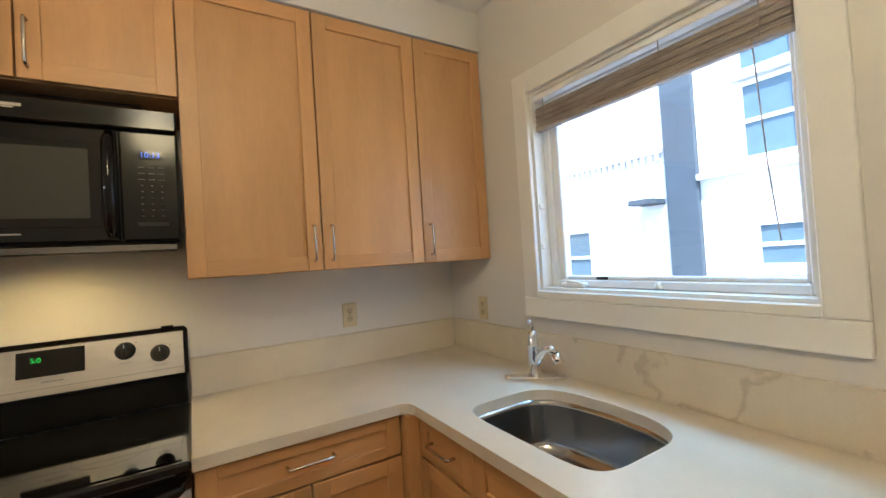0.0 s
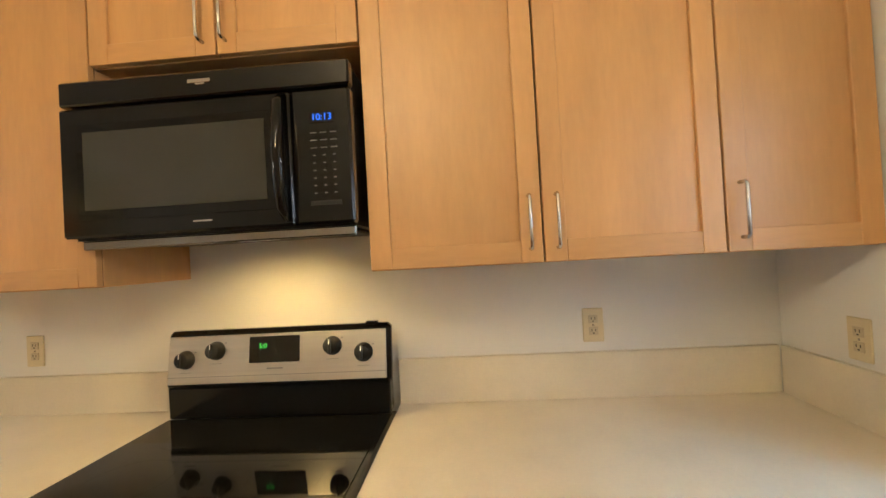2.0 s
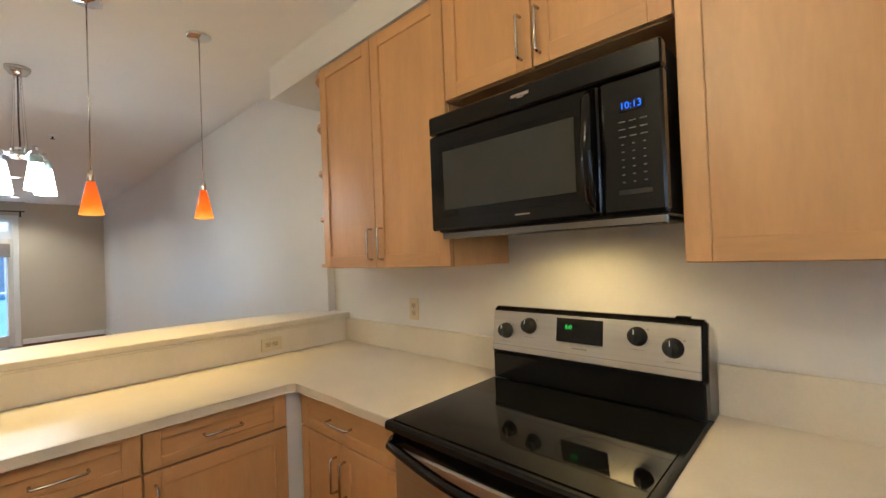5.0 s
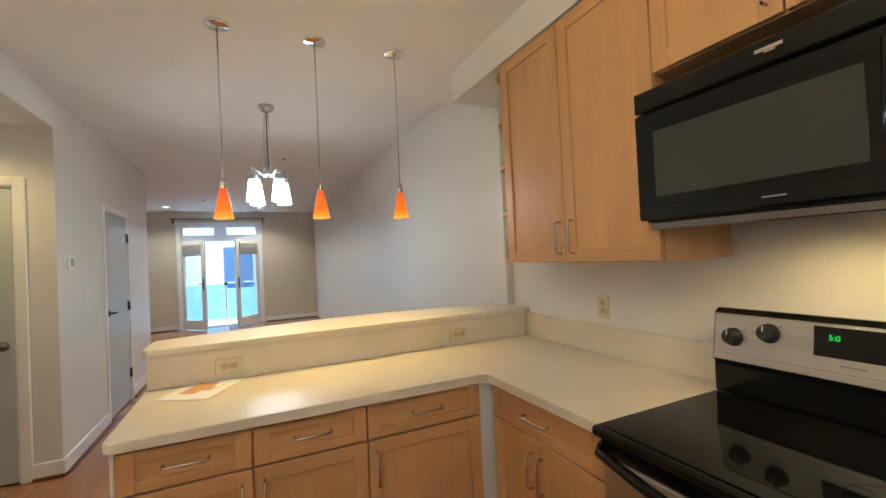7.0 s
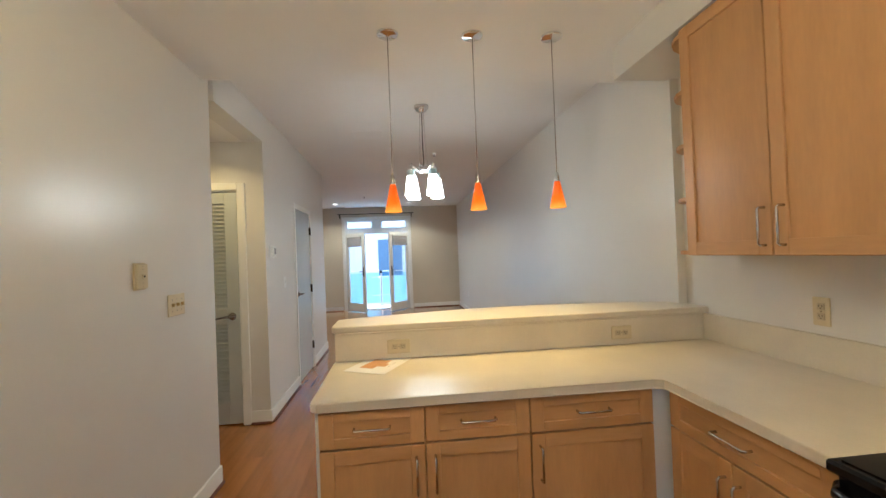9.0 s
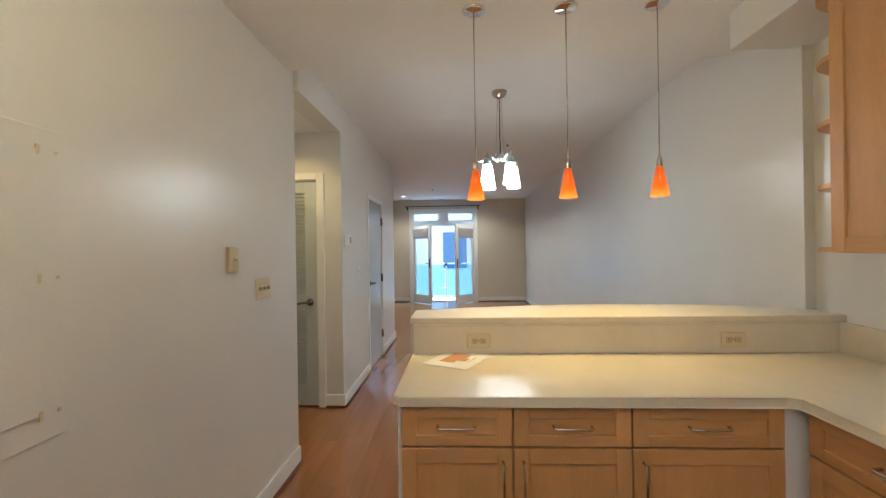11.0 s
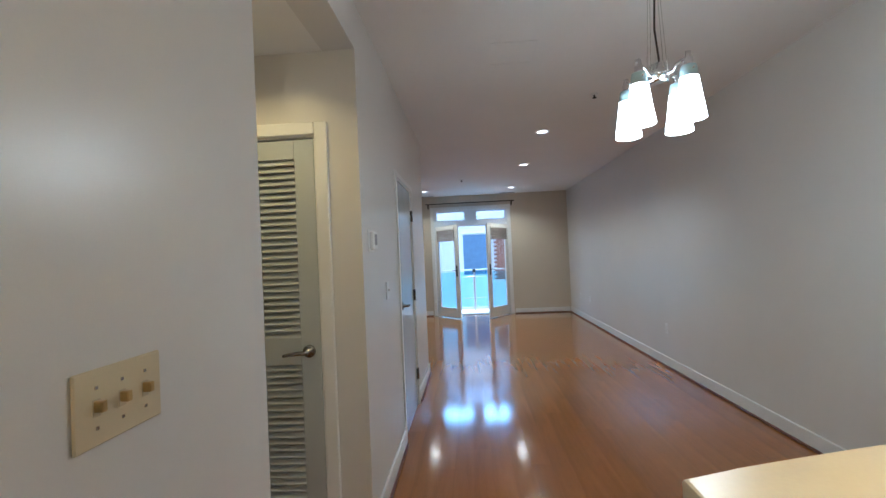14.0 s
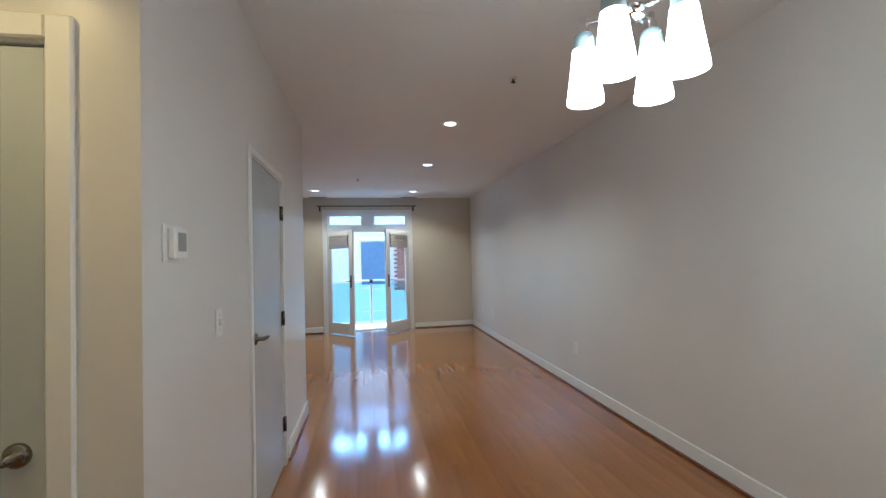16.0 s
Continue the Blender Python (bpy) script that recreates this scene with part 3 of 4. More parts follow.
def base_cabinet(m, w, rows, label, depth=0.56, hollow=False):
    """rows: fronts as (kind, u0, u1, z0, z1, handle)."""
    place = m.translation
    ob = thing("base_cabinet", (place.x, place.y, 0), label, "cabinet", "base cabinets under the counter")
    if hollow:
        bm = boxes((0, 0.018, 0, depth, 0.10, 0.876), (w - 0.018, w, 0, depth, 0.10, 0.876), (0.018, w - 0.018, 0, depth, 0.10, 0.12), (0.018, w - 0.018, 0, 0.016, 0.12, 0.876), (0, w, 0.07, depth, 0, 0.10))
    else:
        bm = boxes((0, w, 0, depth, 0.10, 0.876), (0.0, w, 0.07, depth, 0.0, 0.10))
    bm.transform(m)
    part("body", bm, MAPLE, ob)
    bm = boxes((0.004, w - 0.004, -0.0015, 0, 0.105, 0.872))
    bm.transform(m)
    part("seam_shade_sheet", bm, SHADOWGAP, ob)
    for kind, u0, u1, z0, z1, handle in rows:
        shaker(ob, kind, m @ Matrix.Translation((u0, -0.0015, 0)), u1 - u0, z0, z1, handle and (handle[0] - u0, *handle[1:]), 0.055)
    return ob


def drawer_and_door(w, hinge_left=True, handle=True):
    u = w - 0.035 if hinge_left else 0.035
    return [("drawer", 0, w, 0.735, 0.872, (w / 2, 0.808, 0.13, False)), ("door", 0, w, 0.108, 0.732, (u, 0.62, 0.13, True))]


# peninsula row, facing the kitchen
for y0, y1, left in ((2.275, 2.665, True), (2.665, 3.07, False), (3.07, 3.575, False)):
    base_cabinet(pose(0.118, y0, 0, 0, 0, 90), y1 - y0, drawer_and_door(y1 - y0, left), "maple base cabinet with a drawer under the peninsula counter", 0.52)
whole("filler_panel", boxes((-0.2, 0.128, 3.5765, 3.66, 0.1, 0.876)), TRIM, "pale corner filler between the base cabinets", "panel")
whole("peninsula_end_panel", boxes((-0.44, 0.118, 2.262, 2.2745, 0, 0.876), bevel=0.002), PAINT, "painted end panel of the peninsula", "panel")
w = 0.64
base_cabinet(pose(0.165, 3.645, 0), w, [("drawer", 0, w, 0.735, 0.872, (0.31, 0.808, 0.14, False)), ("door", 0, 0.30, 0.108, 0.732, (0.272, 0.61, 0.13, True)), ("door", 0.30, w, 0.108, 0.732, (0.332, 0.61, 0.13, True))], "maple base cabinet with two doors beside the range")
w = 0.62
base_cabinet(pose(1.578, 3.645, 0), w, [("drawer", 0, w, 0.735, 0.872, (0.31, 0.808, 0.14, False)), ("door", 0, 0.31, 0.108, 0.732, (0.28, 0.61, 0.13, True)), ("door", 0.31, w, 0.108, 0.732, (0.34, 0.61, 0.13, True))], "maple base cabinet between range and corner")
w = 1.07
base_cabinet(pose(2.265, 3.575, 0, 0, 0, -90), w, [("drawer", 0, 0.32, 0.735, 0.872, (0.16, 0.808, 0.13, False)), ("drawer", 0.32, w, 0.735, 0.872, None), ("door", 0, 0.32, 0.108, 0.732, (0.285, 0.62, 0.13, True)), ("door", 0.32, 0.695, 0.108, 0.732, (0.66, 0.62, 0.13, True)), ("door", 0.695, w, 0.108, 0.732, (0.73, 0.62, 0.13, True))], "maple sink base cabinet with drawer fronts", 0.56, True)
whole("filler_panel", boxes((2.1995, 2.262, 3.5765, 3.66, 0.1, 0.876)), MAPLE, "maple corner filler between the base cabinets", "panel")
w = 1.08
base_cabinet(pose(2.265, 2.505, 0, 0, 0, -90), w, [("drawer", 0, w / 2, 0.735, 0.872, (w / 4, 0.808, 0.13, False)), ("drawer", w / 2, w, 0.735, 0.872, (w * 0.75, 0.808, 0.13, False)), ("door", 0, w / 2, 0.108, 0.732, None), ("door", w / 2, w, 0.108, 0.732, None)], "maple base cabinet along the window wall")


# ---- counters ----
def sink_outline(grow=0.0, n=56):
    """A D-shaped bowl: straight front, bowed back."""
    pts = []
    for k in range(n):
        a = 2 * math.pi * k / n
        cx, cy = math.cos(a), math.sin(a)
        px = math.copysign(abs(cx) ** 0.42, cx)
        py = math.copysign(abs(cy) ** 0.34, cy)
        bow = 0.05 * (1 - py * py) if px > 0 else 0.0
        pts.append((2.495 + px * (0.17 + grow) + bow * max(px, 0), 3.155 + py * (0.266 + grow)))
    return pts


CT = 0.914


def slab_with_hole(outline, hole, z0, z1):
    bm = bmesh.new()
    out = [bm.verts.new((x, y, z1)) for x, y in outline]
    inn = [bm.verts.new((x, y, z1)) for x, y in hole]
    edges = [bm.edges.new((r[k], r[(k + 1) % len(r)])) for r in (out, inn) for k in range(len(r))]
    bmesh.ops.triangle_fill(bm, use_beauty=True, use_dissolve=False, edges=edges)
    top = list(bm.faces)
    made = bmesh.ops.extrude_face_region(bm, geom=top)
    bmesh.ops.translate(bm, verts=[v for v in made["geom"] if isinstance(v, bmesh.types.BMVert)], vec=(0, 0, z0 - z1))
    return bm


whole("worktop", slab_with_hole([(1.576, 3.605), (2.19, 3.605), (2.218, 3.59), (2.225, 3.56), (2.225, SA + 0.001), (E - 0.001, SA + 0.001), (E - 0.001, KW - 0.001), (1.576, KW - 0.001)], sink_outline(), 0.878, CT), COUNTER, "cream quartz worktop with an undermounted sink cutout", "counter")
whole("worktop", prism(bmesh.new(), [(-0.44, 2.25), (0.135, 2.25), (0.158, 2.275), (0.158, 3.57), (0.175, 3.60), (0.20, 3.605), (0.81, 3.605), (0.81, KW - 0.001), (-0.44, KW - 0.001)], 0.878, CT, 0.005), COUNTER, "cream quartz worktop of the peninsula and range side", "counter")
whole("backsplash", boxes((1.576, E - 0.021, KW - 0.02, KW - 0.0005, CT + 0.0003, 1.068), bevel=0.0015), COUNTER, "low cream quartz backsplash", "backsplash")
whole("backsplash", boxes((E - 0.02, E - 0.001, SA + 0.002, KW - 0.0203, CT + 0.0003, 1.068), bevel=0.0015), SPLASH, "veined cream quartz backsplash under the window", "backsplash")
whole("backsplash", boxes((-0.438, 0.81, KW - 0.02, KW - 0.0005, CT + 0.0003, 1.055), bevel=0.0015), COUNTER, "low cream quartz backsplash beside the bar", "backsplash")
bar = thing("raised_bar", (-0.5, 3.2, 0), "raised bar with a cream quartz top on a half wall", "bar")
part("half_wall", boxes((-0.58, -0.4405, 2.262, N - 0.001, 0, 1.058)), PAINT, bar, "painted half wall")
part("riser", boxes((-0.440, -0.422, 2.258, KW - 0.021, CT + 0.0003, 1.056), bevel=0.0015), COUNTER, bar)
part("edge_strip", boxes((-0.4395, -0.417, 2.262, KW - 0.021, 1.0475, 1.0585), bevel=0.002), COUNTER, bar)
bow = [(-0.66 - 0.03 * u - 0.16 * math.sin(math.pi * u), 2.243 + u * (N - 2.244)) for u in [k / 20 for k in range(20, -1, -1)]]
part("bar_top", prism(bmesh.new(), [*bow, (-0.43, 2.243), (-0.408, 2.265), (-0.408, KW - 0.001), (-0.571, KW - 0.001), (-0.571, N - 0.001)], 1.059, 1.092, 0.006), COUNTER, bar, "cream quartz bar top with a bowed front")


def sink():
    ob = thing("sink", (2.5, 3.15, 0.70), "D-shaped stainless steel sink under the worktop", "sink")
    bm = bmesh.new()
    rings = []
    for grow, z in ((0.012, 0.877), (-0.001, 0.877), (-0.004, 0.86), (-0.012, 0.74), (-0.022, 0.712), (-0.05, 0.70), (-0.10, 0.697)):
        rings.append([bm.verts.new((x, y, z)) for x, y in sink_outline(grow)])
    for a, b in zip(rings, rings[1:]):
        for k in range(len(a)):
            j = (k + 1) % len(a)
            bm.faces.new((a[k], a[j], b[j], b[k])).smooth = True
    bm.faces.new(rings[-1])
    part("bowl", bm, SINKSTEEL, ob)
    part("drain", lathe(bmesh.new(), 2.52, 3.16, [(0, 0.702), (0.025, 0.7025), (0.03, 0.706), (0.044, 0.706), (0.046, 0.699)], 20), CHROME, ob)


sink()


def faucet():
    x, y = 2.728, 3.50
    ob = thing("faucet", (x, y, CT), "chrome single-lever faucet on an oval plate", "faucet")
    turn = Matrix.Translation((x, y, 0)) @ Matrix.Rotation(radians(45), 4, "Z") @ Matrix.Translation((-x, -y, 0))
    plate = [(x + 0.026 * math.cos(a), y + (0.095 if math.sin(a) > 0 else -0.095) + 0.026 * math.sin(a)) for a in [2 * math.pi * k / 20 for k in range(20)]]
    bm = prism(bmesh.new(), plate, CT + 0.001, CT + 0.012, 0.004)
    bm.transform(turn)
    part("plate", bm, CHROME, ob)
    part("body", lathe(bmesh.new(), x, y, [(0.030, CT + 0.012), (0.027, CT + 0.02), (0.022, CT + 0.03), (0.021, CT + 0.12), (0.0235, CT + 0.125), (0.0235, CT + 0.135), (0.021, CT + 0.14), (0.0205, CT + 0.17), (0.015, CT + 0.187), (0, CT + 0.19)]), CHROME, ob)
    part("lever", tube(bmesh.new(), [(x, y, CT + 0.18), (x + 0.004, y + 0.002, CT + 0.205), (x - 0.012, y - 0.006, CT + 0.222), (x - 0.034, y - 0.016, CT + 0.228)], [0.012, 0.009, 0.008, 0.009], 10), CHROME, ob)
    reach, rise = (0, 0.02, 0.05, 0.078, 0.096, 0.108), (0.045, 0.085, 0.118, 0.125, 0.108, 0.075)
    way = Vector((0.22, -0.975, 0))
    part("spout", tube(bmesh.new(), [Vector((x, y, CT + v)) + way * u for u, v in zip(reach[:5], rise[:5])], [0.016, 0.0165, 0.016, 0.0165, 0.018], 14), CHROME, ob)
    part("spray_head", tube(bmesh.new(), [Vector((x, y, CT + v)) + way * u for u, v in zip(reach[4:], rise[4:])], [0.0195, 0.0205], 14), CHROME, ob, "chrome spray head")


faucet()


# ---- range ----
def text_mesh(name, words, size, m, material, parent):
    curve = bpy.data.curves.new(name, "FONT")
    curve.body, curve.size, curve.align_x, curve.align_y, curve.extrude = words, size, "CENTER", "CENTER", 0.0004
    tmp = bpy.data.objects.new(name, curve)
    scene.collection.objects.link(tmp)
    data = bpy.data.meshes.new_from_object(tmp.evaluated_get(bpy.context.evaluated_depsgraph_get()))
    bpy.data.objects.remove(tmp)
    bm = bmesh.new()
    bm.from_mesh(data)
    bm.transform(m)
    return part(name, bm, material, parent)


def kitchen_range():
    x0, x1, yf = 0.814, 1.572, 3.60
    ob = thing("range", (1.193, 3.9, 0), "black and stainless electric range with a glass cooktop", "range")
    part("body", boxes((x0, x1, yf + 0.04, KW - 0.03, 0.0, 0.895)), BLACK, ob)
    top = part("cooktop", boxes((x0 - 0.004, x1 + 0.004, yf - 0.035, 4.145, 0.895, 0.925), bevel=0.007), BLACK, ob, "black glass cooktop")
    part("glass", boxes((x0 + 0.018, x1 - 0.018, yf - 0.012, 4.10, 0.9255, 0.928)), BLACKGLASS, top)
    for bx, by, r in ((1.0, 3.76, 0.10), (1.39, 3.76, 0.085), (1.0, 3.99, 0.075), (1.39, 3.99, 0.10)):
        part("burner_ring", lathe(bmesh.new(), bx, by, [(r, 0.9281), (r + 0.001, 0.9282), (r + 0.002, 0.9281)], 40), BLACK, top)
    door = part("oven_door", boxes((x0, x1, yf, yf + 0.04, 0.24, 0.835), bevel=0.006), STEEL, ob, "stainless oven door")
    part("oven_window", boxes((x0 + 0.13, x1 - 0.13, yf - 0.003, yf + 0.001, 0.40, 0.70), bevel=0.002), BLACKGLASS, door)
    part("top_strip", boxes((x0, x1, yf - 0.006, yf + 0.04, 0.838, 0.893), bevel=0.006), BLACK, ob)
    handle = [(x0 + 0.01, yf - 0.006, 0.862)] + [(x0 + 0.03 + (x1 - x0 - 0.06) * k / 12, yf - 0.038 - 0.022 * math.sin(math.pi * k / 12), 0.858 - 0.03 * math.sin(math.pi * k / 12)) for k in range(13)] + [(x1 - 0.01, yf - 0.006, 0.862)]
    part("oven_handle", tube(bmesh.new(), handle, 0.015, 12), BLACK, door, "black bowed handle")
    part("drawer", boxes((x0, x1, yf, yf + 0.04, 0.06, 0.232), bevel=0.006), STEEL, ob, "stainless storage drawer")
    # backguard: a sloping panel on a black riser
    def slope(bm):
        for v in bm.verts:
            v.co.y += 0.16 * (v.co.z - 1.035)
        return bm
    guard = part("backguard", slope(boxes((x0 - 0.002, x1 + 0.002, 4.13, 4.17, 1.025, 1.212), bevel=0.012)), BLACK, ob, "black control hood")
    part("riser", boxes((x0 + 0.004, x1 - 0.004, 4.135, 4.19, 0.926, 1.03), bevel=0.005), BLACK, ob)
    part("control_panel", slope(boxes((x0 + 0.012, x1 - 0.012, 4.122, 4.1305, 1.043, 1.196), bevel=0.002)), STEEL, guard, "brushed steel panel")
    part("panel_line", slope(boxes((x0 + 0.012, x1 - 0.012, 4.1212, 4.1225, 1.0655, 1.0675))), MARK, guard)
    part("display", slope(boxes((1.105, 1.275, 4.119, 4.123, 1.105, 1.188), bevel=0.001)), BLACKGLASS, guard, "black clock display")
    tilt = radians(90 - 9)
    text_mesh("digits", "5:0", 0.022, Matrix.Translation((1.152, 4.1385, 1.158)) @ Matrix.Rotation(tilt, 4, "X"), GREENLED, guard)
    part("maker_mark", slope(boxes((1.165, 1.22, 4.1205, 4.1225, 1.084, 1.089))), MARK, guard)
    for kx, kz in ((0.888, 1.122), (0.992, 1.148), (1.385, 1.150), (1.487, 1.126)):
        ky = 4.122 + 0.16 * (kz - 1.035)
        knob = part("knob", lathe(bmesh.new(), 0, 0, [(0, -0.002), (0.031, -0.002), (0.03, 0.006), (0.026, 0.009), (0.0235, 0.028), (0.020, 0.031), (0, 0.031)], 24, pose(kx, ky, kz, 90 - 9, 0, 0)), PLASTIC, guard, "black dial knob")
        bm = boxes((-0.005, 0.005, -0.022, 0.022, 0.03, 0.038), bevel=0.002)
        bm.transform(pose(kx, ky, kz, 90 - 9, 0, 0))
        part("grip", bm, PLASTIC, knob)
        bm = boxes((-0.0012, 0.0012, 0.006, 0.021, 0.0385, 0.0395))
        bm.transform(pose(kx, ky, kz, 90 - 9, 0, 0))
        part("pointer", bm, WHITEPLASTIC, knob)
        part("dial_mark", slope(boxes((kx + 0.028, kx + 0.034, 4.1205, 4.1225, kz + 0.022, kz + 0.026))), MARK, guard)
        part("dial_mark", slope(boxes((kx - 0.02, kx + 0.02, 4.1205, 4.1225, kz - 0.042, kz - 0.0405))), MARK, guard)
    part("vent_knob", boxes((1.49, 1.53, 4.165, 4.185, 1.212, 1.219), bevel=0.002), BLACK, guard)


kitchen_range()


def microwave():
    x0, x1, y, z0, z1 = 0.814, 1.576, 3.808, 1.512, 1.92
    ob = thing("microwave", (1.2, 4.0, z0), "black over-the-range microwave with a lit clock", "microwave")
    part("body", boxes((x0 + 0.006, x1 - 0.006, y + 0.035, KW - 0.005, z0, z1 - 0.002), (x0 + 0.1, x1 - 0.1, y + 0.2, KW - 0.005, z1 - 0.002, 1.996)), PLASTIC, ob)
    part("top_vent", boxes((x0, x1, y + 0.002, y + 0.04, 1.856, z1), bevel=0.005), BLACK, ob, "black vent strip")
    part("logo", boxes((1.165, 1.225, y, y + 0.003, 1.889, 1.899), (1.185, 1.21, y, y + 0.003, 1.884, 1.889), bevel=0.0008), NICKEL, ob, "small silver badge")
    door = part("door", boxes((x0, 1.425, y, y + 0.036, z0 + 0.005, 1.849), bevel=0.006), BLACK, ob, "glossy black door")
    part("window_surround", boxes((x0 + 0.05, 1.385, y - 0.002, y + 0.001, 1.56, 1.805), bevel=0.0009), BLACKGLASS, door)
    part("window", boxes((x0 + 0.068, 1.36, y - 0.004, y - 0.001, 1.585, 1.785), bevel=0.0009), WINDOWGLASS, door, "dark mesh window")
    part("handle", tube(bmesh.new(), [(1.408, y, 1.835), (1.408, y - 0.028, 1.81), (1.408, y - 0.042, 1.69), (1.408, y - 0.028, 1.56), (1.408, y, 1.535)], [0.012, 0.015, 0.016, 0.015, 0.012], 12), BLACKGLASS, door, "black bowed handle")
    part("handle_marks", boxes((1.402, 1.414, y - 0.0295, y - 0.026, 1.815, 1.822), (1.402, 1.414, y - 0.034, y - 0.030, 1.795, 1.800)), NICKEL, door)
    panel = part("control_panel", boxes((1.429, x1, y, y + 0.036, z0 + 0.005, 1.849), bevel=0.006), BLACK, ob, "black keypad panel")
    part("display", boxes((1.475, 1.535, y - 0.002, y + 0.001, 1.764, 1.79)), BLACKGLASS, panel)
    text_mesh("clock", "10:13", 0.0235, Matrix.Translation((1.505, y - 0.0025, 1.777)) @ Matrix.Rotation(radians(90), 4, "X"), BLUELED, panel)
    for r in range(9):
        for c in range(3):
            kx, kz = 1.482 + 0.025 * c, 1.74 - 0.0185 * r
            half = 0.008 if r < 3 else 0.003
            part("key", boxes((kx - half, kx + half, y - 0.0012, y + 0.001, kz - 0.0012, kz + 0.0012)), DIMMARK, panel)
    part("key_bar", boxes((1.468, 1.545, y - 0.0012, y + 0.001, 1.562, 1.573)), PLASTIC, panel)
    part("status_mark", boxes((1.165, 1.215, y - 0.0012, y + 0.001, 1.541, 1.545)), NICKEL, door)
    part("lip", boxes((x0 + 0.012, x1 - 0.012, y + 0.042, y + 0.055, z0 - 0.024, z0), bevel=0.003), GUNMETAL, ob, "grey metal lip")
    part("base", boxes((x0 + 0.03, x1 - 0.03, y + 0.06, N - 0.05, z0 - 0.012, z0), bevel=0.004), PLASTIC, ob, "grey metal underside with light")
    part("light_lens", boxes((1.14, 1.26, 4.02, 4.07, z0 - 0.0135, z0 - 0.0122)), WHITEPLASTIC, ob, "frosted lamp lens")


microwave()


# ---- outlets and switches ----
def wall_plate(name, m, kind, label, group="", material=IVORY):
    """A plate in the local x-z plane that faces -y."""
    w, h = {"outlet": (0.07, 0.115), "outlet_flat": (0.115, 0.07), "switch": (0.165, 0.115), "switch_one": (0.07, 0.115), "jack": (0.088, 0.126)}[kind]
    place = m.translation
    ob = thing(name, place, label, "outlet" if "outlet" in kind else "switch", group)

    def put(pname, bm, mat, parent=ob):
        bm.transform(m)
        return part(pname, bm, mat, parent)
    put("plate", boxes((-w / 2, w / 2, -0.006, 0, -h / 2, h / 2), bevel=0.0025), material)
    if "outlet" in kind:
        for s in (-1, 1):
            cx, cz = (0, s * 0.02) if kind == "outlet" else (s * 0.02, 0)
            soc = put("socket", boxes((cx - 0.0155, cx + 0.0155, -0.0085, -0.005, cz - 0.0135, cz + 0.0135), bevel=0.0012), TAN if material is IVORY else material)
            a, b = (0.006, 0.0045) if kind == "outlet" else (0.0055, 0.006)
            put("slot", boxes((cx - a - 0.0012, cx - a + 0.0012, -0.0092, -0.008, cz - 0.001, cz + 0.007)), SLOT, soc)
            put("slot", boxes((cx + a - 0.0012, cx + a + 0.0012, -0.0092, -0.008, cz - 0.001, cz + 0.007)), SLOT, soc)
            put("slot", boxes((cx - 0.0025, cx + 0.0025, -0.0092, -0.008, cz - 0.009, cz - 0.005)), SLOT, soc)
        put("screw", boxes((-0.003, 0.003, -0.0072, -0.005, -0.003, 0.003), bevel=0.001), NICKEL)
    elif kind == "jack":
        put("cover", boxes((-0.040, 0.040, -0.020, -0.005, -0.058, 0.058), bevel=0.004), material)
        put("jack", boxes((-0.011, 0.011, -0.027, -0.019, -0.010, 0.010), bevel=0.002), material)
        put("jack_hole", boxes((-0.005, 0.005, -0.0278, -0.026, -0.005, 0.004)), SLOT)
        for z in (-0.047, -0.03, 0.032, 0.047):
            put("screw", boxes((-0.005, 0.005, -0.0215, -0.019, z - 0.0022, z + 0.0022), bevel=0.0008), TAN)
    else:
        for cx in ((-0.046, 0, 0.046) if kind == "switch" else (0,)):
            put("toggle", boxes((cx - 0.005, cx + 0.005, -0.02, -0.005, -0.006, 0.011), bevel=0.0015), BRASS if material is IVORY else material)
            put("toggle_slot", boxes((cx - 0.0065, cx + 0.0065, -0.0066, -0.005, -0.013, 0.013)), TAN if material is IVORY else MARK)
            for z in (-0.03, 0.03):
                put("screw", boxes((cx - 0.0025, cx + 0.0025, -0.0072, -0.005, z - 0.0025, z + 0.0025)), NICKEL)
    return ob


KN = KW - 0.0005
wall_plate("outlet", pose(2.25, KN, 1.157), "outlet", "ivory wall outlet above the backsplash", "kitchen outlets")
wall_plate("outlet", pose(0.205, KN, 1.148), "outlet", "ivory wall outlet above the backsplash", "kitchen outlets")
wall_plate("outlet", pose(E - 0.0005, 3.984, 1.141, 0, 0, -90), "outlet", "ivory outlet on the window wall", "kitchen outlets")
for y in (2.575, 3.765):
    wall_plate("outlet", pose(-0.4215, y, 0.978, 0, 0, 90), "outlet_flat", "ivory sideways outlet in the bar riser", "bar outlets")
wall_plate("phone_jack", pose(-0.37, SA + 0.0005, 1.385, 0, 0, 180), "jack", "ivory phone jack plate on the wall")
wall_plate("light_switch", pose(-0.682, SA + 0.0005, 1.217, 0, 0, 180), "switch", "ivory plate with three toggle switches")
wall_plate("light_switch", pose(-2.70, SB + 0.0005, 1.205, 0, 0, 180), "switch_one", "white single toggle switch", "", WHITEPLASTIC)
for x, z in ((-5.0, 0.445), (-8.05, 0.45), (-8.72, 0.45)):
    wall_plate("outlet", pose(x, N - 0.0005, z), "outlet", "white outlet low on the living room wall", "living room outlets", WHITEPLASTIC)


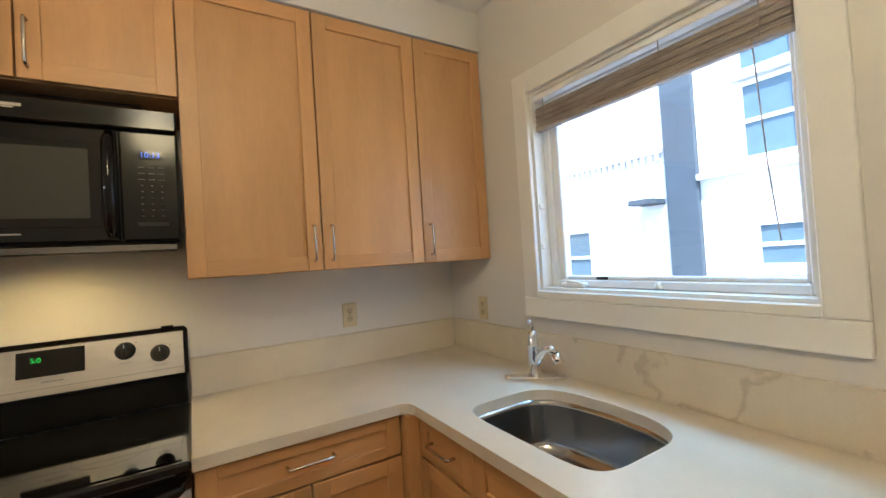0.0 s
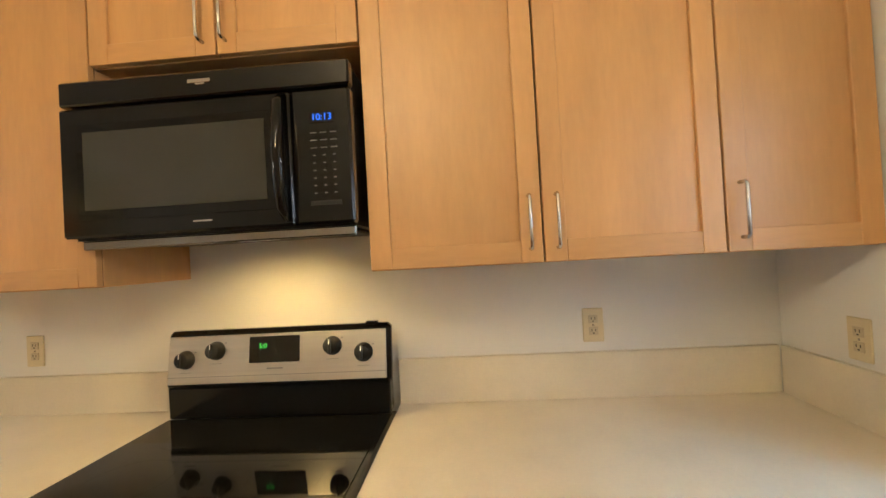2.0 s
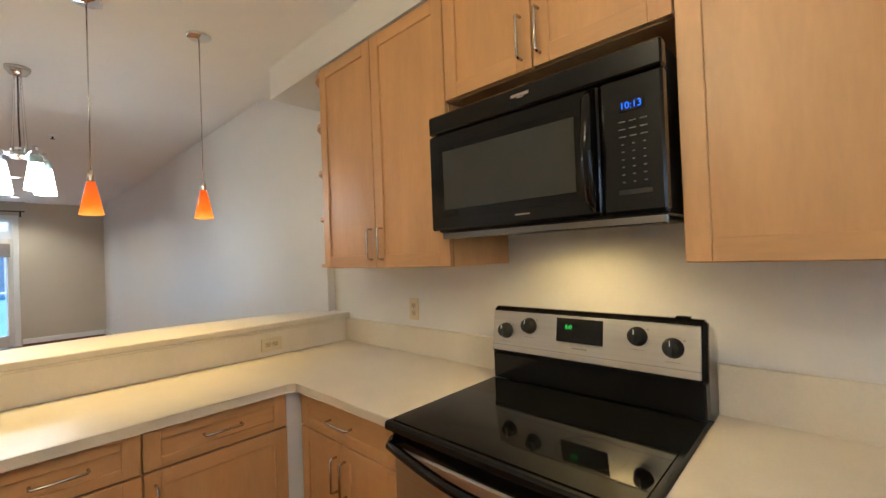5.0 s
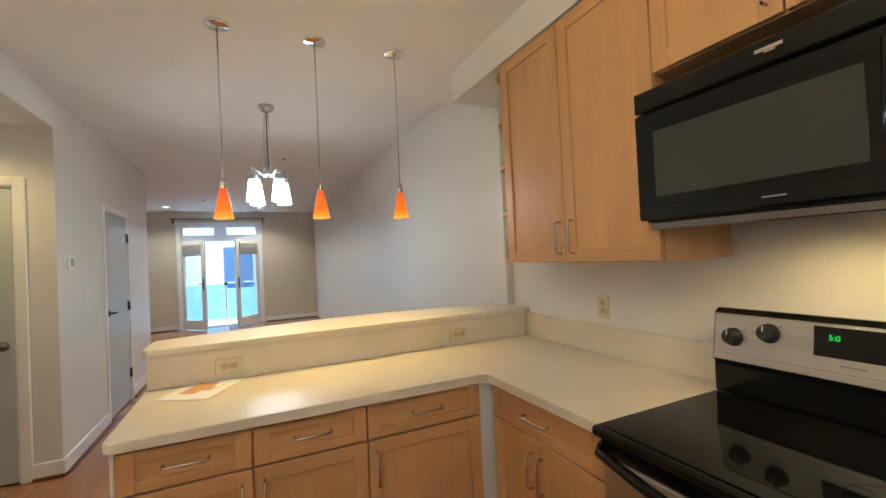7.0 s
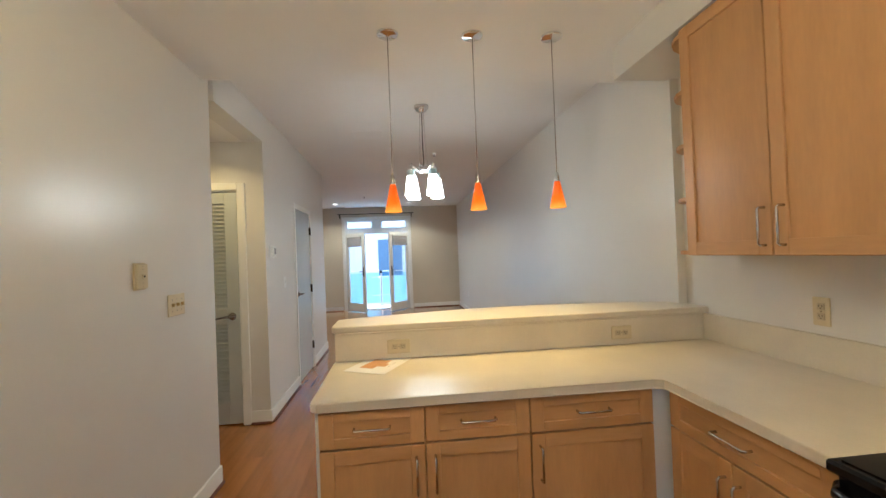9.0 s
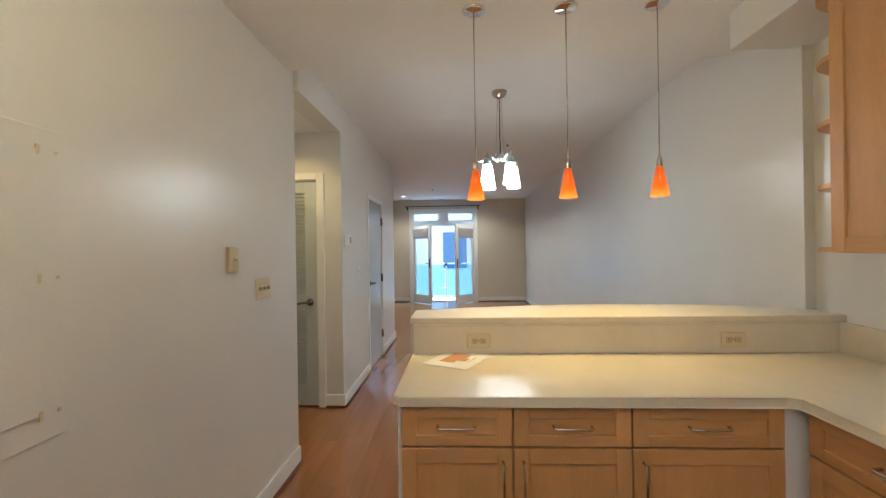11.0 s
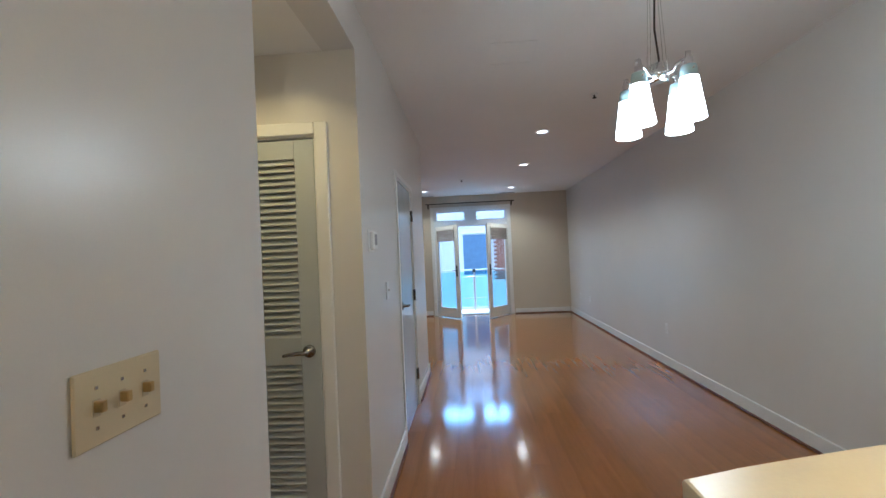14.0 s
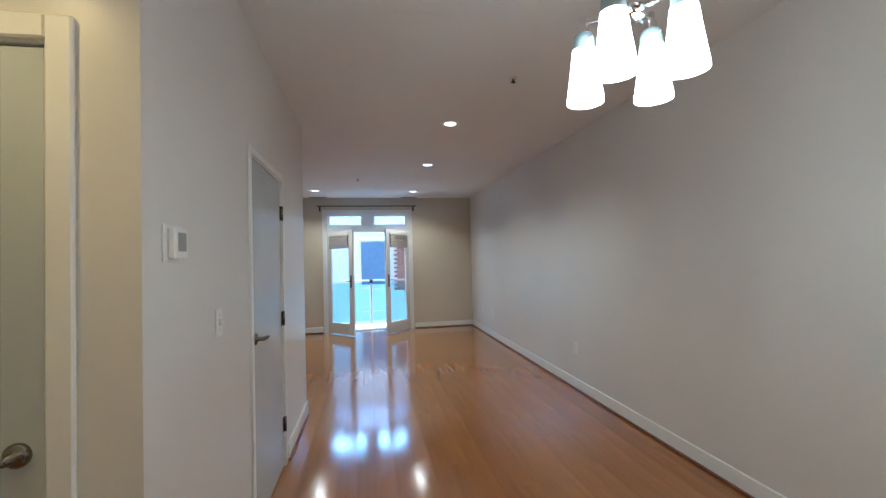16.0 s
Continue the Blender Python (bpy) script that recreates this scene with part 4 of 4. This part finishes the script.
def thermostat():
    y = SB + 0.0005
    ob = thing("thermostat", (-2.29, y, 1.515), "white thermostat with a grey screen on the wall", "thermostat")
    part("back_plate", boxes((-2.365, -2.235, y, y + 0.006, 1.455, 1.575), bevel=0.002), WHITEPLASTIC, ob)
    part("body", boxes((-2.345, -2.255, y + 0.006, y + 0.03, 1.465, 1.565), bevel=0.005), WHITEPLASTIC, ob)
    part("screen", boxes((-2.33, -2.275, y + 0.03, y + 0.0315, 1.49, 1.55)), MARK, ob, "grey screen")


thermostat()


def breaker_panel():
    y = SA
    ob = thing("breaker_panel", (0.7, y, 1.35), "wall-coloured electrical panel cover with screws", "panel")
    part("cover", boxes((0.47, 0.86, y, y + 0.006, 0.93, 1.76), bevel=0.002), PAINT, ob)
    part("door", boxes((0.545, 0.79, y + 0.006, y + 0.011, 1.0, 1.70), bevel=0.002), PAINT, ob)
    for z in (1.0, 1.36, 1.70):
        part("screw", lathe(bmesh.new(), 0, 0, [(0, 0), (0.006, 0), (0.005, 0.003), (0, 0.004)], 10, pose(0.49, y + 0.006, z, -90, 0, 0)), IVORY, ob)
        part("hinge", boxes((0.538, 0.548, y + 0.006, y + 0.013, z - 0.012, z + 0.012), bevel=0.001), IVORY, ob)


breaker_panel()


# ---- paper on the counter ----
def floor_plan_sheet():
    c = Vector((-0.325, 2.475))
    ob = thing("paper_sheet", (c.x, c.y, CT), "white printed floor plan sheet lying on the counter", "paper")
    m = Matrix.Translation((c.x, c.y, CT + 0.001)) @ Matrix.Rotation(radians(-27), 4, "Z")
    bm = bmesh.new()
    bmesh.ops.create_grid(bm, x_segments=8, y_segments=8, size=0.5)
    for v in bm.verts:
        v.co = Vector((v.co.x * 0.28, v.co.y * 0.216, 0.0015 + 0.004 * max(0, v.co.x - 0.35) ** 2 * 4))
    made = bmesh.ops.extrude_face_region(bm, geom=list(bm.faces))
    bmesh.ops.translate(bm, verts=[v for v in made["geom"] if isinstance(v, bmesh.types.BMVert)], vec=(0, 0, -0.0008))
    bm.transform(m)
    part("sheet", bm, PAPER, ob)
    plan = [(-0.08, -0.06), (0.07, -0.06), (0.07, 0.01), (0.03, 0.01), (0.03, 0.05), (-0.02, 0.05), (-0.02, 0.03), (-0.08, 0.03)]
    bm = prism(bmesh.new(), plan, 0.0022, 0.0026)
    bm.transform(m)
    part("printed_plan", bm, INK, ob, "orange floor plan print")
    bm = boxes(*[(-0.05 + 0.03 * k, -0.03 + 0.03 * k, 0.065, 0.068, 0.0022, 0.0026) for k in range(3)])
    bm.transform(m)
    part("print_line", bm, MARK, ob)


floor_plan_sheet()


# ---- lamps ----
def pendant(x, y):
    ob = thing("pendant_lamp", (x, y, KZ), "orange glass cone pendant lamp on a thin cord", "lamp", "pendants over the bar")
    part("canopy", lathe(bmesh.new(), x, y, [(0, KZ - 0.001), (0.058, KZ - 0.001), (0.058, KZ - 0.008), (0.05, KZ - 0.013), (0.008, KZ - 0.015), (0, KZ - 0.022)]), CHROME, ob, "round chrome canopy")
    part("cord", tube(bmesh.new(), [(x, y, KZ - 0.015), (x + 0.002, y, 2.2), (x, y, 1.842)], 0.003, 6), NICKEL, ob)
    part("socket", lathe(bmesh.new(), x, y, [(0, 1.861), (0.008, 1.859), (0.013, 1.836), (0.0145, 1.810), (0.0145, 1.805), (0, 1.805)], 16), NICKEL, ob)
    part("shade", lathe(bmesh.new(), x, y, [(0.013, 1.812), (0.017, 1.802), (0.045, 1.664), (0.043, 1.664), (0.016, 1.796)], 28), ORANGE, ob, "glowing orange glass cone")
    part("bulb", lathe(bmesh.new(), x, y, [(0, 1.735), (0.014, 1.730), (0.022, 1.71), (0.018, 1.69), (0, 1.685)], 16), BULB, ob)


for px, py in PENDANTS:
    pendant(px, py)


def chandelier():
    cx, cy = -1.957, 2.838
    ob = thing("chandelier", (cx, cy, LZ), "chrome four-arm chandelier with frosted white shades", "lamp")
    part("canopy", lathe(bmesh.new(), cx, cy, [(0, LZ - 0.001), (0.065, LZ - 0.001), (0.063, LZ - 0.02), (0.045, LZ - 0.045), (0.012, LZ - 0.056), (0, LZ - 0.06)]), NICKEL, ob, "domed nickel canopy")
    part("cord", tube(bmesh.new(), [(cx, cy, LZ - 0.05), (cx + 0.012, cy, 2.58), (cx - 0.008, cy, 2.4), (cx + 0.012, cy + 0.004, 2.25), (cx, cy, 2.203)], 0.0045, 8), SLOT, ob, "black wavy cord")
    part("hub", lathe(bmesh.new(), cx, cy, [(0, 2.219), (0.022, 2.217), (0.026, 2.203), (0.03, 2.181), (0.045, 2.228), (0.045, 2.162), (0.028, 2.156), (0, 2.154)]), CHROME, ob)
    for k, (px, py) in enumerate(SHADES):
        way = Vector((px - cx, py - cy, 0)).normalized()
        mid = Vector((cx, cy, 2.176)) + way * 0.075
        end = Vector((px, py, 2.208))
        arm = part("arm", tube(bmesh.new(), [Vector((cx, cy, 2.176)) + way * 0.03, mid, mid + way * 0.012 + Vector((0, 0, 0.02)), end, end + way * 0.012], 0.007, 8), CHROME, ob)
        part("wire", tube(bmesh.new(), [(cx + way.x * 0.02, cy + way.y * 0.02, LZ - 0.045), (cx + way.x * 0.05, cy + way.y * 0.05, 2.187)], 0.0012, 5), NICKEL, ob)
        part("holder", lathe(bmesh.new(), px, py, [(0, 2.230), (0.012, 2.228), (0.012, 2.203), (0.018, 2.198), (0.018, 2.138), (0, 2.136)], 14), CHROME, arm)
        shade = part("shade", lathe(bmesh.new(), px, py, [(0.0362, 2.118), (0.046, 2.04), (0.058, 1.957), (0.0585, 1.944), (0.055, 1.946), (0.033, 2.116)], 28), WHITESHADE, ob, "lit frosted white glass shade")
        part("collar", lathe(bmesh.new(), px, py, [(0.0195, 2.168), (0.029, 2.168), (0.032, 2.155), (0.0364, 2.118), (0.031, 2.117)], 24), FROSTCAP, shade)
        part("pin", tube(bmesh.new(), [(px - 0.045, py, 2.147), (px + 0.045, py, 2.147)], 0.003, 6), CHROME, shade)


chandelier()


def recessed_can(x, y, z):
    ob = thing("recessed_light", (x, y, z), "round white recessed ceiling light, switched on", "lamp", "recessed ceiling lights")
    part("ring", lathe(bmesh.new(), x, y, [(0.058, z - 0.004), (0.062, z - 0.008), (0.082, z - 0.006), (0.085, z - 0.0005)], 28), TRIM, ob)
    part("lens", lathe(bmesh.new(), x, y, [(0, z - 0.003), (0.059, z - 0.003), (0.059, z - 0.001)], 24), LENS, ob, "lit lens")


for px, py in LIVING_CANS:
    recessed_can(px, py, LZ)
# Unseen fixture, its form and place made up to carry the kitchen lamps.
dome = thing("unseen_ceiling_light", (*UNSEEN_DOME, KZ), "unseen round kitchen ceiling light, added to light the room", "lamp")
part("base", lathe(bmesh.new(), *UNSEEN_DOME, [(0, KZ - 0.001), (0.07, KZ - 0.001), (0.065, KZ - 0.02), (0.012, KZ - 0.03), (0.012, KZ - 0.2), (0, KZ - 0.2)], 24), NICKEL, dome)
part("diffuser", lathe(bmesh.new(), *UNSEEN_DOME, [(0.13, KZ - 0.19), (0.125, KZ - 0.21), (0.08, KZ - 0.24), (0, KZ - 0.25)], 28), LENS, dome, "lit frosted bowl of the added ceiling light")
recessed_can(-1.62, 0.95, HZ)


def sprinkler(x, y):
    ob = thing("sprinkler_head", (x, y, LZ), "small metal fire sprinkler on the ceiling", "sprinkler", "ceiling sprinklers")
    part("escutcheon", lathe(bmesh.new(), x, y, [(0, LZ - 0.001), (0.03, LZ - 0.001), (0.028, LZ - 0.008), (0.012, LZ - 0.012), (0, LZ - 0.012)], 16), TRIM, ob)
    part("head", lathe(bmesh.new(), x, y, [(0.008, LZ - 0.012), (0.008, LZ - 0.03), (0.018, LZ - 0.034), (0.018, LZ - 0.037), (0, LZ - 0.038)], 12), DARKMETAL, ob)


sprinkler(-3.685, 3.10)
sprinkler(-7.48, 1.88)


def ceiling_vent(y):
    ob = thing("ceiling_vent", (W + 0.12, y, LZ), "dark slotted air vent in the ceiling", "vent", "ceiling vents")
    part("frame", boxes((W + 0.05, W + 0.07, y - 0.17, y + 0.17, LZ - 0.008, LZ - 0.0005), (W + 0.17, W + 0.19, y - 0.17, y + 0.17, LZ - 0.008, LZ - 0.0005), bevel=0.002), TRIM, ob)
    for k in range(4):
        part("slat", boxes((W + 0.075 + 0.025 * k, W + 0.09 + 0.025 * k, y - 0.165, y + 0.165, LZ - 0.007, LZ - 0.001)), SLOT, ob)


ceiling_vent(1.04)
ceiling_vent(2.87)
hatch = thing("access_panel", (-2.83, 2.3, LZ), "white ceiling access panel with a thin frame", "panel")
part("frame", boxes((-2.69, -2.682, 2.15, 2.46, LZ - 0.003, LZ - 0.0005), (-2.985, -2.977, 2.15, 2.46, LZ - 0.003, LZ - 0.0005), (-2.977, -2.69, 2.15, 2.158, LZ - 0.003, LZ - 0.0005), (-2.977, -2.69, 2.452, 2.46, LZ - 0.003, LZ - 0.0005)), CEIL, hatch)
part("lid", boxes((-2.974, -2.693, 2.161, 2.449, LZ - 0.002, LZ - 0.0005)), CEIL, hatch)


# ---- french doors ----
def french_opening():
    x = W
    ob = tagged(setting("window_2", boxes((x - T, x - 0.002, FY0, FY0 + 0.03, 0, FZ), (x - T, x - 0.002, FY1 - 0.03, FY1, 0, FZ), (x - T, x - 0.002, FY0 + 0.03, FY1 - 0.03, FZ - 0.03, FZ)), WINFRAME), "white door frame with two transom lights above", "window")
    c = 0.075
    part("casing", boxes((x, x + 0.018, FY0 - c, FY0 + 0.005, 0, FZ + c), (x, x + 0.018, FY1 - 0.005, FY1 + c, 0, FZ + c), (x, x + 0.018, FY0 + 0.005, FY1 - 0.005, FZ - 0.005, FZ + c), bevel=0.004), TRIM, ob, "white casing")
    mid = (FY0 + FY1) / 2
    part("transom_bar", boxes((x - 0.12, x - 0.004, FY0 + 0.03, FY1 - 0.03, 2.045, 2.185), bevel=0.004), WINFRAME, ob)
    part("mullion", boxes((x - 0.12, x - 0.006, mid - 0.1, mid + 0.1, 2.175, 2.40), bevel=0.004), WINFRAME, ob)
    for y0, y1 in ((FY0 + 0.03, mid - 0.1), (mid + 0.1, FY1 - 0.03)):
        s = part("transom_sash", boxes((x - 0.09, x - 0.03, y0, y0 + 0.04, 2.175, 2.40), (x - 0.09, x - 0.03, y1 - 0.04, y1, 2.175, 2.40), (x - 0.09, x - 0.03, y0 + 0.04, y1 - 0.04, 2.175, 2.20), (x - 0.09, x - 0.03, y0 + 0.04, y1 - 0.04, 2.375, 2.40), bevel=0.003), WINFRAME, ob)
        p = part("pane", boxes((x - 0.062, x - 0.058, y0 + 0.035, y1 - 0.035, 2.195, 2.38)), GLASS, s)
        p.visible_shadow = False
    part("threshold", boxes((x - T, x + 0.01, FY0 + 0.03, FY1 - 0.03, 0.0, 0.02), bevel=0.004), NICKEL, ob, "metal threshold")


french_opening()


def french_leaf(hinge, yaw, flip):
    """One glazed leaf, built along local +x from its hinge, and turned."""
    w, h, d = 0.775, 2.05, 0.044
    ob = thing("french_door", (0, 0, 0), "white glazed french door standing open inwards", "door", "open french doors")
    s, b = 0.115, 0.23
    part("leaf", boxes((0, s, -d / 2, d / 2, 0.015, h), (w - s, w, -d / 2, d / 2, 0.015, h), (s, w - s, -d / 2, d / 2, h - 0.12, h), (s, w - s, -d / 2, d / 2, 0.015, b), bevel=0.004), TRIM, ob)
    p = part("pane", boxes((s - 0.01, w - s + 0.01, -0.004, 0.004, b - 0.01, h - 0.11)), GLASS, ob)
    p.visible_shadow = False
    side = -flip
    bead = d / 2 * side
    part("handle_plate", boxes((w - 0.075, w - 0.035, bead, bead + 0.006 * side, 0.93, 1.17), bevel=0.002), DARKMETAL, ob, "dark handle plate")
    part("lever", tube(bmesh.new(), [(w - 0.055, bead, 1.06), (w - 0.055, bead + 0.045 * side, 1.06), (w - 0.11, bead + 0.05 * side, 1.06), (w - 0.16, bead + 0.045 * side, 1.055)], 0.009, 8), DARKMETAL, ob, "dark lever")
    for z in (0.3, 1.05, 1.8):
        part("hinge", lathe(bmesh.new(), 0.0, -bead, [(0, z - 0.05), (0.011, z - 0.05), (0.011, z + 0.05), (0, z + 0.05)], 10), NICKEL, ob, "nickel hinge")
    ob.matrix_basis = pose(*hinge, 0, 0, yaw)
    return ob


def leaf_shade(hinge, yaw, side):
    ob = thing("woven_shade", (0, 0, 0), "small woven shade folded up on the glazed door", "shade", "door shades")
    y = 0.04 * side
    bm = bmesh.new()
    for k in range(7):
        box(bm, 0.10, 0.675, y - 0.016 + 0.003 * (k % 2), y + 0.016, 1.70 + 0.036 * k, 1.733 + 0.036 * k, bevel=0.006)
    part("slats", bm, BAMBOO, ob)
    part("headrail", boxes((0.10, 0.675, y - 0.016, y + 0.016, 1.955, 1.98), bevel=0.003), TRIM, ob)
    ob.matrix_basis = pose(*hinge, 0, 0, yaw)


# left leaf swings towards +x and +y, right leaf towards +x and -y
french_leaf((W + 0.03, 1.205, 0), 43, 1)
french_leaf((W + 0.03, 2.845, 0), -40, -1)
leaf_shade((W + 0.03, 1.205, 0), 43, -1)
leaf_shade((W + 0.03, 2.845, 0), -40, 1)


def curtain_rod():
    x, z = W + 0.085, 2.575
    ob = thing("curtain_rod", (x, 2.0, z), "black metal curtain rod on two brackets", "rod")
    part("rod", tube(bmesh.new(), [(x, 1.03, z), (x, 3.0, z)], 0.0105, 10), DARKMETAL, ob)
    for y in (1.06, 2.965):
        part("bracket", boxes((W, W + 0.006, y - 0.015, y + 0.015, z - 0.10, z + 0.02), (W + 0.006, x, y - 0.007, y + 0.007, z - 0.018, z - 0.006), (x - 0.012, x + 0.004, y - 0.012, y + 0.012, z - 0.09, z - 0.008)), DARKMETAL, ob)
    for y in (1.02, 3.01):
        part("finial", lathe(bmesh.new(), x, y, [(0, z - 0.016), (0.016, z - 0.008), (0.016, z + 0.008), (0, z + 0.016)], 12), DARKMETAL, ob)


curtain_rod()


# ---- outside: balcony and facades ----
setting("ground", boxes((-120, 120, -120, 120, -6.1, -6.0)), CONCRETE, "pale paved ground far below", "ground")
setting("wall_outer", boxes((W - T, E + T, -0.9, -0.75, -6.0, 3.3), (W - T, E + T, N + T, N + T + 0.15, -6.0, 3.3)), STUCCO, "outer building wall", "wall")
# Unseen roof; the overhang is added to keep direct sun off the floor.
setting("roof", boxes((W - T - 1.35, E + T, -0.9, N + 0.6, 2.92, 3.1)), CONCRETE, "unseen flat roof with an overhang added to block the sun", "roof")
setting("balcony_slab", boxes((W - T - 0.9, W - T, 0.2, 4.0, -0.2, -0.02), bevel=0.01), CONCRETE, "concrete balcony slab", "balcony")


def railing():
    x = W - T - 0.62
    ob = thing("balcony_railing", (x, 2.0, -0.02), "metal balcony railing with pale glass panels", "railing")
    part("top_rail", boxes((x - 0.03, x + 0.03, 0.2, 4.0, 0.985, 1.015), bevel=0.005), STEEL, ob)
    part("bottom_rail", boxes((x - 0.015, x + 0.015, 0.2, 4.0, 0.05, 0.08), bevel=0.004), STEEL, ob)
    for y in (0.25, 1.1, 2.06, 3.0, 3.95):
        part("post", boxes((x - 0.02, x + 0.02, y - 0.02, y + 0.02, -0.02, 0.985), bevel=0.004), STEEL, ob)
    for y0, y1 in ((0.28, 1.07), (1.13, 2.03), (2.09, 2.97), (3.03, 3.92)):
        g = part("glass_panel", boxes((x - 0.005, x + 0.005, y0, y1, 0.09, 0.96)), RAILGLASS, ob, "glass panel tinted with the daylight's blue cast")
        g.visible_shadow = False
    part("latch", boxes((x + 0.03, x + 0.06, 2.02, 2.10, 0.94, 1.03), bevel=0.006), SLOT, ob, "black latch")
    for z in (0.30, 0.82):
        part("crossbar", tube(bmesh.new(), [(x + 0.02, 1.8, z), (x + 0.02, 2.35, z + 0.02)], 0.008, 8), STEEL, ob)


railing()


def far_window(parent, m, w, h, material=DARKGLASS, split=1):
    """A window with frame, sill and panes in the local x-z plane that faces -y."""
    bm = boxes((0, 0.06, -0.05, 0.02, 0, h), (w - 0.06, w, -0.05, 0.02, 0, h), (0.06, w - 0.06, -0.05, 0.02, 0, 0.06), (0.06, w - 0.06, -0.05, 0.02, h - 0.06, h),
               *[(0.06, w - 0.06, -0.04, 0.02, h * k / (split + 1) - 0.03, h * k / (split + 1) + 0.03) for k in range(1, split + 1)])
    bm.transform(m)
    win = part("window", bm, WINFRAME, parent)
    bm = boxes((0.05, w - 0.05, -0.012, 0.0, 0.05, h - 0.05))
    bm.transform(m)
    part("pane", bm, material, win)
    bm = boxes((-0.08, w + 0.08, -0.12, 0.0, -0.10, 0.0), bevel=0.01)
    bm.transform(m)
    part("sill", bm, STUCCO, win)


def east_building():
    x = 9.0
    ob = thing("apartment_building", (x, 6.0, -6.0), "sunlit pale building across the yard with a grey pier", "building")
    part("wall", boxes((x, x + 6, -8, 22, -6, 10)), STUCCO, ob)
    part("roof", boxes((x - 0.3, x + 6.2, -8.2, 22.2, 10, 10.3)), CONCRETE, ob)
    part("pier", boxes((x - 0.1, x, 5.9, 6.45, -6, 10), bevel=0.02), STONEGREY, ob, "grey vertical pier")
    part("ledge", boxes((x - 0.15, x, -8, 5.9, 2.42, 2.52), bevel=0.01), STUCCO, ob)
    part("cornice", boxes((x - 0.10, x, 6.5, 22, 3.05, 3.13), bevel=0.01), STUCCO, ob)
    for k in range(24):
        part("dentil", boxes((x - 0.08, x, 6.55 + 0.14 * k, 6.62 + 0.14 * k, 2.93, 3.05)), STUCCO, ob)
    for r in range(30):
        for c in range(8):
            y = 6.55 + 0.42 * c + (0.21 if r % 2 else 0)
            z = 0.8 + 0.14 * r
            if not 2.88 < z < 3.2:
                part("brick", boxes((x - 0.012, x, y, y + 0.405, z, z + 0.125)), STUCCO, ob)
    part("awning", boxes((x - 0.5, x, 6.52, 6.95, 2.12, 2.22), bevel=0.01), STONEGREY, ob, "small grey awning")
    for y1, z, w, h in ((5.25, 2.6, 0.75, 1.2), (5.25, 3.95, 0.75, 0.8), (5.15, 0.95, 0.95, 0.7), (2.6, 2.6, 0.75, 1.2), (8.9, 4.2, 0.75, 1.2), (8.9, 0.6, 0.75, 1.2)):
        far_window(ob, pose(x, y1, z, 0, 0, -90), w, h)


east_building()


def west_building():
    x = -15.5
    ob = thing("apartment_building", (x, 2.0, -6.0), "pale building across the street with shutter and bricks", "building")
    part("wall", boxes((x - 6, x, -14, 18, -6, 3.4)), STUCCO, ob)
    part("roof", boxes((x - 6.2, x + 0.2, -14.2, 18.2, 3.4, 3.6)), CONCRETE, ob)
    shutter = part("shutter", boxes((x, x + 0.05, 1.75, 2.72, 0.62, 2.1)), SHUTTER, ob, "blue-grey shutter")
    for k in range(12):
        part("slat", boxes((x + 0.05, x + 0.065, 1.8, 2.67, 0.70 + 0.11 * k, 0.77 + 0.11 * k)), SHUTTER, shutter)
    part("lintel", boxes((x, x + 0.12, 1.7, 2.78, 2.14, 2.30), bevel=0.01), WINFRAME, ob)
    part("pier", boxes((x, x + 0.10, 3.8, 5.2, -6, 3.4)), SHUTTER, ob, "grey-blue panel")
    for r in range(26):
        for c in range(3):
            y = 2.88 + 0.23 * c + (0.115 if r % 2 else 0)
            part("brick", boxes((x, x + 0.06, y, y + 0.215, 0.4 + 0.075 * r, 0.465 + 0.075 * r)), BRICK, ob)
    far_window(ob, pose(x, -0.6, 0.7, 0, 0, 90), 1.1, 1.5)


west_building()


# ---- floor planks ----
def floor():
    base = setting("floor", boxes((W - T, E + T, -0.9, N + T, -0.1, -0.004)), SUBFLOOR, "glossy reddish-brown strip wood floor", "floor")
    rng = random.Random(7)
    pitch = 0.127
    shapes = {}
    y = N - 0.001
    while y > -0.55:
        x = W + 0.001 - rng.random() * 1.2
        while x < E:
            length = rng.choice((1.25, 1.6, 1.9, 2.2))
            a, b = max(x, W - T), min(x + length, E)
            lo = max(y - pitch, -0.6)
            hidden = (y < SB - T and a > -1.2) or (y < -0.3 and b < -3.0) or (y < SB - T and a > -4.85 and b < -2.4)
            if b - a > 0.05 and not hidden:
                key = (round(b - a, 4), round(y - lo, 3))
                if key not in shapes:
                    bm = boxes((0.0, key[0], -key[1], 0.0, -0.004, 0.0), bevel=0.0003)
                    shapes[key] = mesh("plank", bm, FLOORWOOD)
                ob = new("plank", shapes[key])
                ob.parent, ob.location = base, (a, y, 0.0)
            x += length
        y -= pitch


floor()
